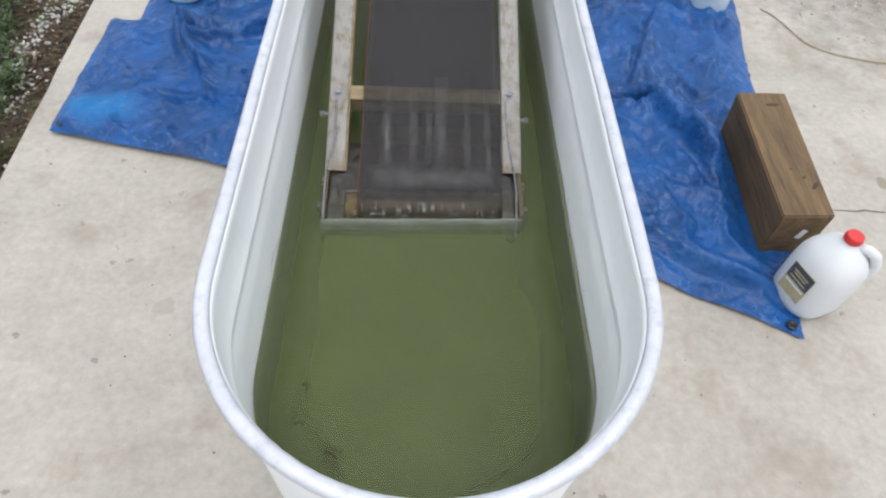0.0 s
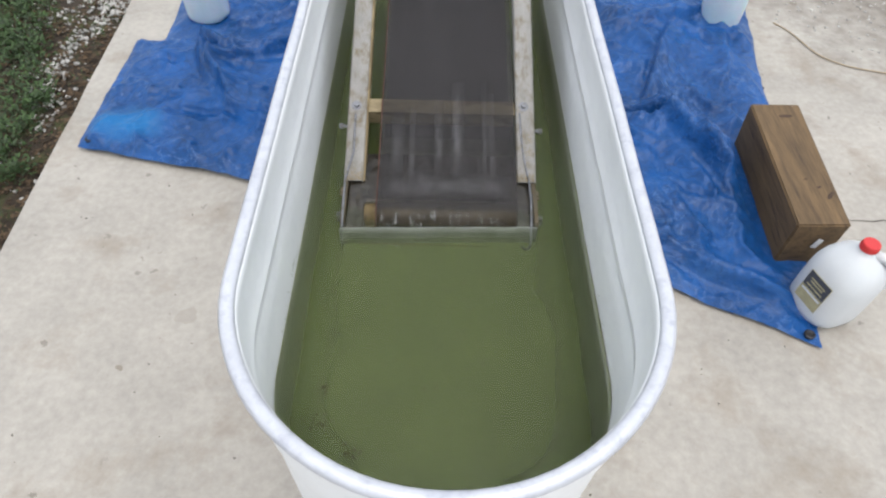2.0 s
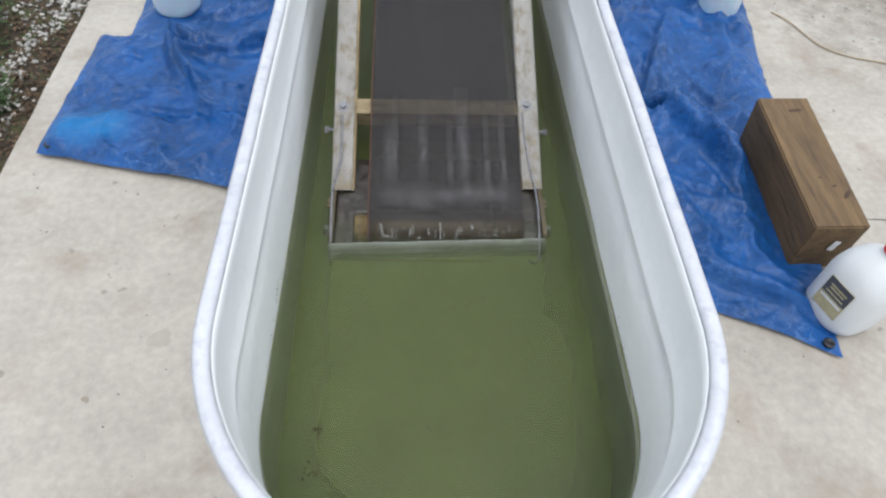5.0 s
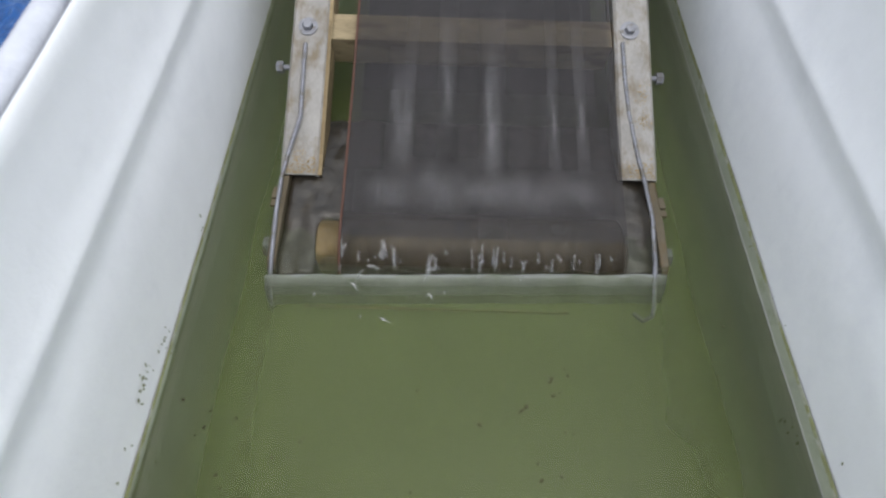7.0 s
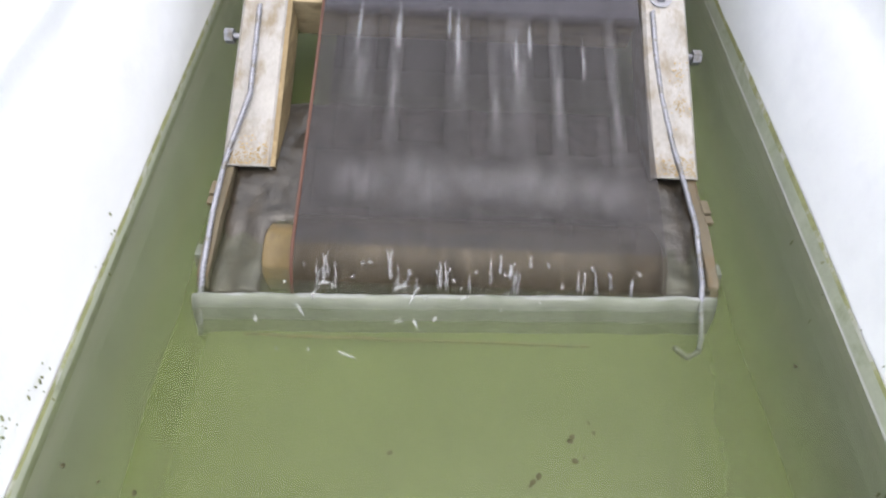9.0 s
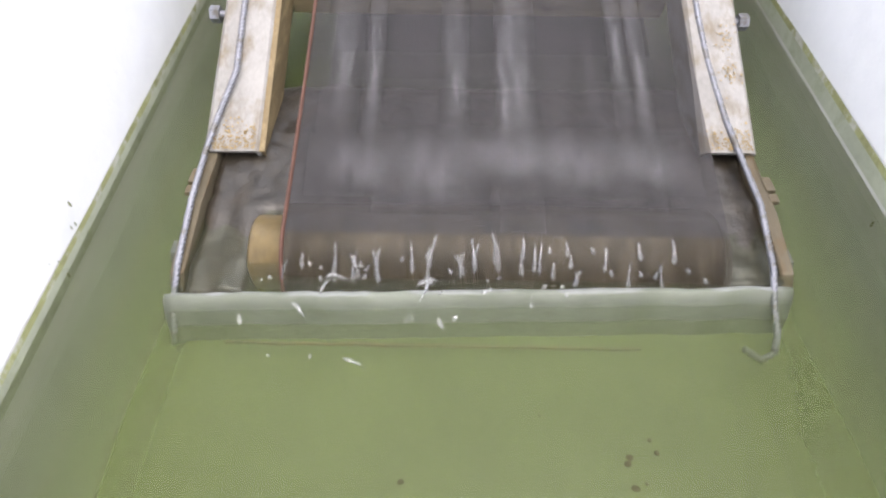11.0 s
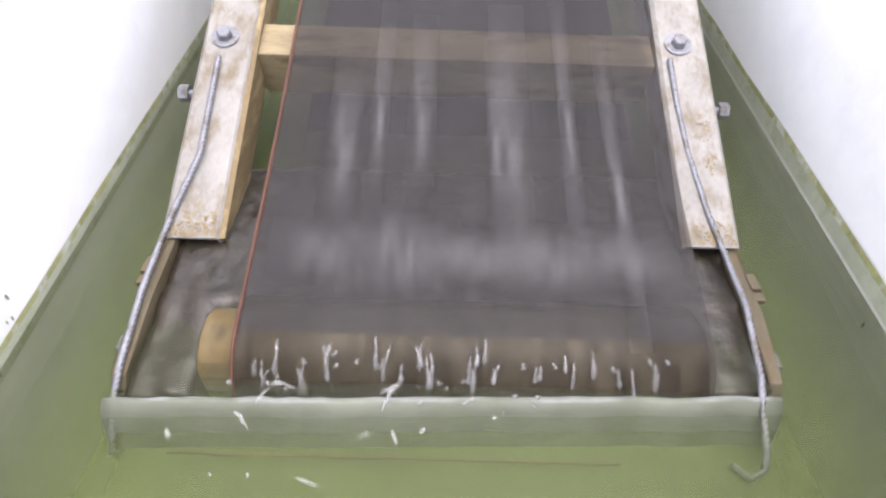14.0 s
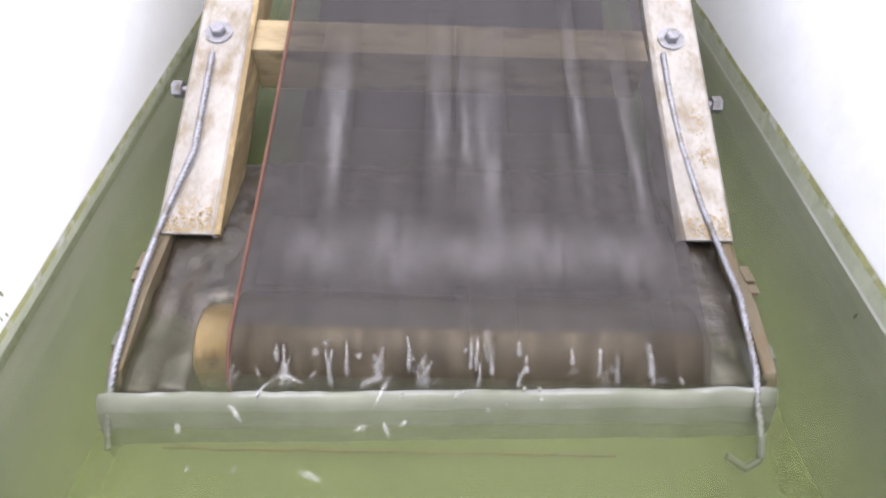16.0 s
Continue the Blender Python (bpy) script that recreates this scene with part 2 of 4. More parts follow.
pale_pipe = mat("pale_pipe", (0.185, 0.195, 0.185), 0.55, vary=0.3, scale=11, fine=60, stain=(0.11, 0.125, 0.09), stain_at=0.46, spread=0.25, bump=0.4)
rust_cord = mat("rust_cord", (0.0765, 0.0306, 0.01836), 0.7, vary=0.3, scale=80)
cord_tan = mat("cord_tan", (0.34, 0.27, 0.185), 0.8, vary=0.3, scale=20)
crack_dark = mat("crack_dark", (0.09, 0.08, 0.07), 1.0, vary=0.3)
jug_plastic = mat("jug_plastic", (0.5986, 0.6135, 0.6285), 0.35, vary=0.03, scale=10, bump=0.1)
jug_plastic.node_tree.nodes["Principled BSDF"].inputs["Subsurface Weight"].default_value = 0.3
jug_plastic.node_tree.nodes["Principled BSDF"].inputs["Subsurface Radius"].default_value = (0.03, 0.03, 0.03)
jug_water = mat("jug_water", (0.4785, 0.5742, 0.6438), 0.25, vary=0.08, scale=9, bump=0.1)
jug_water.node_tree.nodes["Principled BSDF"].inputs["Subsurface Weight"].default_value = 0.4
cap_red = mat("cap_red", (0.55, 0.03, 0.03), 0.4, vary=0.1)
label_dark = mat("label_dark", (0.05, 0.055, 0.07), 0.5, vary=0.2, scale=60)
label_gold = mat("label_gold", (0.38, 0.34, 0.20), 0.5, vary=0.3, scale=60)
label_pale = mat("label_pale", (0.62, 0.64, 0.66), 0.5, vary=0.1)
smudge = mat("smudge", (0.24, 0.25, 0.14), 0.8, vary=0.4, scale=60)
speck = mat("speck", (0.036, 0.034, 0.011), 0.9, vary=0.4, scale=60)

wrap_cloth = mat("wrap_cloth", (0.040, 0.032, 0.021), 0.22, vary=0.6, scale=13, fine=60, bump=1.0, stretch=(6.0, 1, 1), stain=(0.105, 0.086, 0.058), stain_at=0.48, spread=0.20, depth=0.006)
see_through(wrap_cloth, 0.3)
belt_cloth = mat("belt_cloth", (0.0310, 0.0285, 0.0295), 0.6, vary=0.5, scale=9, fine=60, bump=0.4, stretch=(7, 0.3, 1), stain=(0.052, 0.048, 0.051), stain_at=0.55, spread=0.22)
see_through(belt_cloth, 0.32)
# opaque, darker copy of the belt's mesh, for the added lower run
belt_dark_copy = mat("belt_dark_copy", (0.020, 0.019, 0.019), 0.6, vary=0.5, scale=9, fine=60, bump=0.4, stretch=(7, 0.3, 1))
seam_cloth = mat("seam_cloth", (0.0425, 0.03995, 0.04675), 0.45, vary=0.25, scale=30, fine=200)
see_through(seam_cloth, 0.25)
for _m in (belt_cloth, wrap_cloth, seam_cloth):
    _m.node_tree.nodes["Principled BSDF"].inputs["Specular IOR Level"].default_value = 0.25
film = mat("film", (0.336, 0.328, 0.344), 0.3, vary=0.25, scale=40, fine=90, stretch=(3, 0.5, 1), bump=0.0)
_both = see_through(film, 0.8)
_n, _k = film.node_tree.nodes, film.node_tree.links
_co, _sep = _n.new("ShaderNodeTexCoord"), _n.new("ShaderNodeSeparateXYZ")
_k.new(_co.outputs["Generated"], _sep.inputs[0])
_soft = []
for _axis in ("X", "Y"):
    _w = _n.new("ShaderNodeMath")
    _w.operation = "MULTIPLY"
    _w.inputs[1].default_value = math.pi
    _sn = _n.new("ShaderNodeMath")
    _sn.operation = "SINE"
    _k.new(_sep.outputs[_axis], _w.inputs[0])
    _k.new(_w.outputs[0], _sn.inputs[0])
    _soft.append(_sn.outputs[0])
_grain = _n.new("ShaderNodeTexNoise")
_grain.inputs["Scale"].default_value = 1.0
_grain.inputs["Detail"].default_value = 4
_gm = _n.new("ShaderNodeMapping")
_gm.inputs["Scale"].default_value = (230, 16, 1)
_k.new(_co.outputs["Object"], _gm.inputs["Vector"])
_k.new(_gm.outputs[0], _grain.inputs["Vector"])
_p1, _p2, _inv = (_n.new("ShaderNodeMath") for _ in range(3))
_p1.operation = _p2.operation = "MULTIPLY"
_inv.operation = "SUBTRACT"
_inv.inputs[0].default_value = 1.0
_k.new(_soft[0], _p1.inputs[0])
_k.new(_soft[1], _p1.inputs[1])
_pw = _n.new("ShaderNodeMath")
_pw.operation = "POWER"
_pw.inputs[1].default_value = 1.7
_k.new(_p1.outputs[0], _pw.inputs[0])
_k.new(_pw.outputs[0], _p2.inputs[0])
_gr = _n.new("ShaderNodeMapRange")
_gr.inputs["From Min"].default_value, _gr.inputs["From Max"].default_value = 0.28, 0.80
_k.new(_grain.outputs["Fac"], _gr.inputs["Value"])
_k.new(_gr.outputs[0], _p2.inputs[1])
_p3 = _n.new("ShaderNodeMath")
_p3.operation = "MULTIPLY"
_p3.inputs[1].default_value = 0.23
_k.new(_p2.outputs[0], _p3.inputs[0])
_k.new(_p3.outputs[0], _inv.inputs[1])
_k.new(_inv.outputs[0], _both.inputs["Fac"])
bead = mat("bead", (0.92, 0.93, 0.95), 0.03, vary=0.04, bump=0.0)
bead.node_tree.nodes["Principled BSDF"].inputs["Transmission Weight"].default_value = 0.90
bead.node_tree.nodes["Principled BSDF"].inputs["IOR"].default_value = 1.33

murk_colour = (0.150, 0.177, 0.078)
# depth, share of light stopped, colour gain standing in for light scattered deeper down
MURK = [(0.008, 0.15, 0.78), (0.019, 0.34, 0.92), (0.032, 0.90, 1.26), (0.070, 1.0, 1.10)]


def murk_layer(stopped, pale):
    """One veil of silt, its colour scaled by pale in place of scattered light; the vertex value "dense" thins it out
    towards the wall.
    """
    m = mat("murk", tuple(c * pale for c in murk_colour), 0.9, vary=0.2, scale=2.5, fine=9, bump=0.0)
    m.node_tree.nodes["Principled BSDF"].inputs["Specular IOR Level"].default_value = 0.0
    if stopped < 1:
        both = see_through(m, 1 - stopped, (0.98, 0.99, 0.96))
        n, k = m.node_tree.nodes, m.node_tree.links
        dense, less = n.new("ShaderNodeAttribute"), n.new("ShaderNodeMath")
        dense.attribute_name = "dense"
        less.operation = "MULTIPLY_ADD"
        less.inputs[1].default_value, less.inputs[2].default_value = -stopped, 1.0
        k.new(dense.outputs["Fac"], less.inputs[0])
        k.new(less.outputs[0], both.inputs["Fac"])
    return m


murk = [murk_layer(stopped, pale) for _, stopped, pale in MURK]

water_skin = bpy.data.materials.new("water_skin")
water_skin.use_nodes = True
_n, _k = water_skin.node_tree.nodes, water_skin.node_tree.links
_n.remove(_n["Principled BSDF"])
_gl, _tr, _mx, _fr, _silt, _veil = (_n.new(s) for s in ("ShaderNodeBsdfGlossy", "ShaderNodeBsdfTransparent", "ShaderNodeMixShader", "ShaderNodeFresnel", "ShaderNodeBsdfDiffuse", "ShaderNodeMixShader"))
# surface silt coloured darker, to balance the scattered light the lower veils lack
_silt.inputs["Color"].default_value = (*(0.75 * c for c in murk_colour), 1)
_veil.inputs["Fac"].default_value = 0.07
_gl.inputs["Roughness"].default_value = 0.3
_tr.inputs["Color"].default_value = (0.96, 0.98, 0.92, 1)
_fr.inputs["IOR"].default_value = 1.33
_rip, _bp = _n.new("ShaderNodeTexNoise"), _n.new("ShaderNodeBump")
_rip.inputs["Scale"].default_value = 7
_bp.inputs["Strength"].default_value, _bp.inputs["Distance"].default_value = 0.1, 0.004
_k.new(_rip.outputs["Fac"], _bp.inputs["Height"])
_k.new(_bp.outputs["Normal"], _gl.inputs["Normal"])
_k.new(_bp.outputs["Normal"], _fr.inputs["Normal"])
_k.new(_fr.outputs[0], _mx.inputs["Fac"])
_k.new(_tr.outputs[0], _veil.inputs[1])
_k.new(_silt.outputs[0], _veil.inputs[2])
_k.new(_veil.outputs[0], _mx.inputs[1])
_k.new(_gl.outputs[0], _mx.inputs[2])
_k.new(_mx.outputs[0], _n["Material Output"].inputs["Surface"])


# ---- small builders ----
def mesh_of(name, bm, material, smooth=False):
    me = bpy.data.meshes.new(name)
    if len(bm.faces) > 1:
        bmesh.ops.recalc_face_normals(bm, faces=bm.faces)
    bm.to_mesh(me)
    bm.free()
    me.materials.append(material)
    if smooth:
        for p in me.polygons:
            p.use_smooth = True
    return me


def part(name, bm, material, parent=None, label="", smooth=False):
    ob = new(name, mesh_of(name, bm, material, smooth))
    if parent:
        ob.parent = parent
    return tagged(ob, label)


def thing(name, label, category, group="", kind="", at=None):
    ob = new(name)
    if at is not None:
        ob.matrix_world = at
    return tagged(ob, label, category, group, kind)


def box(size, centre=(0, 0, 0), bevel=0.0, turn=None, cuts=0):
    bm = bmesh.new()
    bmesh.ops.create_cube(bm, size=1)
    bmesh.ops.scale(bm, vec=size, verts=bm.verts)
    if bevel:
        bmesh.ops.bevel(bm, geom=bm.edges[:], offset=bevel, segments=2, affect="EDGES", profile=0.7)
    m = Matrix.Translation(centre)
    if turn is not None:
        m = m @ turn
    bmesh.ops.transform(bm, matrix=m, verts=bm.verts)
    return bm


def tube(points, radius, sides=10, bm=None, wobble=0.0):
    """A round bar along points; radius is one number or one for each point."""
    bm = bm or bmesh.new()
    pts = [Vector(p) for p in points]
    rad = radius if isinstance(radius, (list, tuple)) else [radius] * len(pts)
    rings = []
    side = None
    for i, p in enumerate(pts):
        d = (pts[min(i + 1, len(pts) - 1)] - pts[max(i - 1, 0)]).normalized()
        if side is None:
            side = d.cross(Vector((0, 0, 1)))
            side = side.normalized() if side.length > 0.01 else Vector((1, 0, 0))
        side = (side - d * side.dot(d)).normalized()
        up = d.cross(side)
        rings.append([bm.verts.new(p + (side * math.cos(a) + up * math.sin(a)) * rad[i] * (1 + wobble * random.uniform(-1, 1)))
                      for a in (2 * math.pi * j / sides for j in range(sides))])
    for a, b in zip(rings, rings[1:]):
        for j in range(sides):
            bm.faces.new((a[j], a[(j + 1) % sides], b[(j + 1) % sides], b[j]))
    bm.faces.new(rings[0][::-1])
    bm.faces.new(rings[-1])
    return bm


def lathe(profile, sides=28, bm=None):
    """A body of revolution about z from (radius, height) pairs, closed at both ends."""
    bm = bm or bmesh.new()
    rings = [[bm.verts.new((r * math.cos(2 * math.pi * j / sides), r * math.sin(2 * math.pi * j / sides), z)) for j in range(sides)] for r, z in profile]
    for a, b in zip(rings, rings[1:]):
        for j in range(sides):
            bm.faces.new((a[j], a[(j + 1) % sides], b[(j + 1) % sides], b[j]))
    bm.faces.new(rings[0][::-1])
    bm.faces.new(rings[-1])
    return bm


def ridge(x, y, z):
    """Sharp crests with broad hollows between, from 0 to 1."""
    return max(0.0, 1 - 1.9 * abs(noise.noise((x, y, z)))) ** 2


# ---- the tank's plan: straight sides with half-round ends ----
NEAR, FAR, RIM_Z, WATER_Z = 0.785, 2.0, 0.682, 0.386


def stadium(r, steps=36):
    pts = []
    for i in range(steps + 1):
        a = math.pi + math.pi * i / steps
        pts.append((r * math.cos(a), NEAR + r * math.sin(a)))
    for i in range(1, 12):
        pts.append((r, NEAR + (FAR - NEAR) * i / 12))
    for i in range(steps + 1):
        a = math.pi * i / steps
        pts.append((r * math.cos(a), FAR + r * math.sin(a)))
    for i in range(1, 12):
        pts.append((-r, FAR - (FAR - NEAR) * i / 12))
    return pts


def sweep(profile, closed=False, wobble=0.0):
    """A wall along the tank's plan from (radius, z) pairs."""
    bm = bmesh.new()
    rows = []
    for r, z in profile:
        rows.append([bm.verts.new((x * (1 + wobble * noise.noise((x * 7, y * 7, z * 9))), y, z + wobble * 0.3 * noise.noise((x * 9, y * 5, z))))
                     for x, y in stadium(r)])
    count = len(rows[0])
    pairs = list(zip(rows, rows[1:])) + ([(rows[-1], rows[0])] if closed else [])
    for a, b in pairs:
        for j in range(count):
            bm.faces.new((a[j], a[(j + 1) % count], b[(j + 1) % count], b[j]))
    return bm


def sheet(r, z, lift=0.0):
    bm = bmesh.new()
    ring = [bm.verts.new((x, y, z)) for x, y in stadium(r)]
    bm.faces.new(ring)
    top = bm.faces[:][0]
    top.normal_update()
    if top.normal.z < 0:
        top.normal_flip()
    return bm


# ---- ground ----
def build_ground():
    bm = bmesh.new()
    xs = [-400, -60, -12, -5] + [-3.4 + 0.11 * i for i in range(20)] + [-1.2, 1, 5, 12, 60, 400]
    ys = [-400, -60, -10, -2] + [0.6 + 0.12 * i for i in range(26)] + [4.5, 8, 20, 60, 400]
    grid = [[bm.verts.new((x, y, -0.075 + (0.022 * noise.noise((x * 3, y * 3, 0)) + 0.012 * noise.noise((x * 11, y * 11, 3)) if -3.6 < x < -1.22 else -0.02)))
             for x in xs] for y in ys]
    for a, b in zip(grid, grid[1:]):
        for i in range(len(xs) - 1):
            bm.faces.new((a[i], a[i + 1], b[i + 1], b[i]))
    tagged(part("ground", bm, soil, smooth=True), "bare dark soil with sparse weeds beside the slab", "ground", kind="structure")

    bm = bmesh.new()
    edge, n = [], 60
    for i in range(n + 1):
        y = -3 + 8.0 * i / n
        edge.append((-1.15 - 0.0345 * y + 0.006 * noise.noise((y * 6, 0, 0)), y))
    top = [bm.verts.new((x, y, 0)) for x, y in edge]
    low = [bm.verts.new((x - 0.008, y, -0.012)) for x, y in edge]
    base = [bm.verts.new((x - 0.012, y, -0.14)) for x, y in edge]
    right = [bm.verts.new((6.0, y, 0)) for x, y in edge]
    right_low = [bm.verts.new((6.0, y, -0.14)) for x, y in edge]
    for i in range(n):
        for a, b in ((top, right), (low, top), (base, low), (right, right_low), (right_low, base)):
            bm.faces.new((a[i], b[i], b[i + 1], a[i + 1]))
    for i in (0, n):
        bm.faces.new((top[i], low[i], base[i], right_low[i], right[i]))
    tagged(part("pavement", bm, concrete), "pale stained concrete slab with hairline cracks", "pavement", kind="structure")

    # hairline crack
    def crack(points, w):
        bm = bmesh.new()
        for a, b in zip(points, points[1:]):
            d = (Vector(b) - Vector(a)).to_3d().normalized()
            s = Vector((-d.y, d.x, 0)) * w * random.uniform(0.5, 1.3)
            p, q = Vector((*a, 0.0015)), Vector((*b, 0.0015))
            bm.faces.new([bm.verts.new(v) for v in (p - s, q - s, q + s, p + s)])
        tagged(part("trim_crack", bm, crack_dark), "dark hairline crack in the concrete", "crack", kind="structure")

    pts, x, y = [], 1.09, 1.515
    for i in range(22):
        pts.append((x, y))
        x += 0.032
        y += random.uniform(-0.014, 0.013)
    crack(pts, 0.0018)

    bm = bmesh.new()
    for _ in range(420):
        x, y = random.gauss(1.85, 0.38), random.gauss(2.62, 0.16)
        if x < 1.35 + 0.3 * (2.6 - y):
            continue
        stone(bm, (x, y, 0.001), random.uniform(0.002, 0.008), 0.45)
    tagged(part("paint_flakes", bm, pebble), "scattered pale flakes and grit on concrete", "grit", kind="stuff")

    bm = bmesh.new()
    for _ in range(70):
        x, y = random.choice((random.uniform(-1.15, -0.4), random.uniform(0.45, 1.6))), random.uniform(0.7, 2.2)
        stone(bm, (x, y, 0.0005), random.uniform(0.0012, 0.0035), 0.5)
    tagged(part("grit", bm, crack_dark), "dark specks of dirt on the concrete", "grit", kind="stuff")


def stone(bm, at, r, flat=0.6):
    made = bmesh.ops.create_icosphere(bm, subdivisions=1, radius=r)["verts"]
    turn = random.uniform(0, 6.28)
    for v in made:
        k = 1 + 0.28 * noise.noise(Vector(v.co) / r * 1.3 + Vector(at) * 9)
        x, y = v.co.x * k, v.co.y * k * 0.75
        v.co = Vector((x * math.cos(turn) - y * math.sin(turn), x * math.sin(turn) + y * math.cos(turn), v.co.z * k * flat)) + Vector(at)


def leaf(bm, root, way, length, width):
    way = Vector(way).normalized()
    side = way.cross(Vector((0, 0, 1)))
    side = side.normalized() * width if side.length > 0.01 else Vector((width, 0, 0))
    root = Vector(root)
    mid = root + way * length * 0.5 + Vector((0, 0, length * 0.12))
    tip = root + way * length
    v = [bm.verts.new(p) for p in (root, mid + side, tip, mid - side)]
    bm.faces.new((v[0], v[1], v[2]))
    bm.faces.new((v[0], v[2], v[3]))


def verge_z(x, y):
    return -0.075 + 0.022 * noise.noise((x * 3, y * 3, 0)) + 0.012 * noise.noise((x * 11, y * 11, 3))


GRAVEL_TRAIL = [(-1.325, 2.743), (-1.365, 2.68), (-1.393, 2.568), (-1.429, 2.405), (-1.462, 2.237), (-1.372, 2.081), (-1.391, 1.958)]


def build_verge():
    bm = bmesh.new()
    for _ in range(4200):
        y = random.uniform(1.1, 3.6)
        x = -1.19 - 0.0345 * y - abs(random.gauss(0.16, 0.16))
        heap = 1.0 - abs(y - 2.65) / 0.75
        dense = noise.noise((x * 2.6, y * 2.0, 5.0)) + 0.9 * heap - 0.55
        if random.random() > 0.045 + max(0, dense):
            continue
        stone(bm, (x, y, verge_z(x, y) + 0.004), random.choice((0.003, 0.004, 0.006, 0.008, 0.012)) * random.uniform(0.7, 1.2))
    trail = [Vector(p) for p in GRAVEL_TRAIL]
    for _ in range(420):
        k = random.random() ** 1.4 * (len(trail) - 1.001)
        p = trail[int(k)].lerp(trail[int(k) + 1], k % 1) + Vector((random.gauss(0, 0.035), random.gauss(0, 0.045)))
        if p.x < -1.20 - 0.0345 * p.y:
            stone(bm, (p.x, p.y, verge_z(p.x, p.y) + 0.006), random.choice((0.005, 0.007, 0.009, 0.013)) * random.uniform(0.7, 1.2))
    tagged(part("gravel", bm, pebble), "loose white and grey gravel on dark soil", "gravel", kind="stuff")

    bm = bmesh.new()
    for _ in range(8500):
        y = random.uniform(1.1, 3.6)
        x = -1.17 - 0.0345 * y - random.random() ** 1.5 * 1.3
        a = random.uniform(0, 6.28)
        leaf(bm, (x, y, verge_z(x, y) + random.uniform(0.002, 0.012)), (math.cos(a), math.sin(a), random.uniform(-0.1, 0.35)), random.uniform(0.008, 0.034), random.uniform(0.0015, 0.007))
    tagged(part("leaf_litter", bm, litter), "brown dead leaves and twigs on soil", "leaf litter", kind="stuff")

    bm = bmesh.new()
    for _ in range(6500):
        x, y = -1.3 - 2.4 * random.random() ** 1.4, random.uniform(0.7, 4.2)
        want = 0.5 * noise.noise((x * 2.3, y * 1.9, 2.0)) + (-x - 1.44 - 0.10 * (y - 2.0)) * 1.6
        if want < 0.0 and random.random() > 0.10:
            continue
        z = verge_z(x, y)
        small = 0.55 if want < 0 else 1.0
        for _ in range(random.randint(8, 18)):
            a = random.uniform(0, 6.28)
            r = random.uniform(0, 0.05)
            leaf(bm, (x + r * math.cos(a), y + r * math.sin(a), z + random.uniform(0, 0.06) * small), (math.cos(a), math.sin(a), random.uniform(0.0, 1.2)),
                 random.uniform(0.010, 0.030) * small, random.uniform(0.003, 0.007) * small)
    for cx, cy in ((-1.33, 1.70), (-1.40, 2.05)):
        for _ in range(170):
            a, r = random.uniform(0, 6.28), random.uniform(0, 0.055)
            leaf(bm, (cx + r * math.cos(a), cy + r * math.sin(a), -0.07 + random.uniform(0, 0.04)), (math.cos(a), math.sin(a), random.uniform(0.1, 1.2)), random.uniform(0.010, 0.024), random.uniform(0.003, 0.007))
    tagged(part("weeds", bm, leaf_green), "low green weeds growing in dark soil", "weeds", kind="stuff")

    bm = bmesh.new()
    for _ in range(26):
        x, y = random.uniform(-2.2, -1.72), random.uniform(2.4, 3.3)
        p = [Vector((x, y, -0.07))]
        way = Vector((random.uniform(-0.4, 0.4), random.uniform(-0.4, 0.4), 1))
        for _ in range(5):
            way += Vector((random.uniform(-0.3, 0.3), random.uniform(-0.3, 0.3), 0))
            p.append(p[-1] + way.normalized() * 0.035)
        tube(p, [0.0026, 0.0024, 0.002, 0.0018, 0.0014, 0.001], 5, bm)
    tagged(part("dry_stems", bm, cord_tan), "thin pale dry plant stems", "weeds", kind="stuff")


build_ground()
build_verge()


# ---- tank and water ----
SPECKS = [(-0.195, 0.759, 12, 0.007), (-0.206, 0.703, 14, 0.010), (-0.147, 0.654, 12, 0.009), (-0.036, 0.765, 4, 0.006), (-0.01, 0.767, 4, 0.004), (0.07, 0.813, 3, 0.002),
          (0.191, 0.969, 2, 0.002), (0.026, 0.876, 8, 0.010), (0.041, 0.987, 3, 0.004), (0.09, 0.887, 4, 0.006), (0.05, 0.93, 8, 0.03), (0.0, 0.85, 45, 0.16), (-0.24, 0.95, 8, 0.03), (0.07, 1.01, 6, 0.012)]


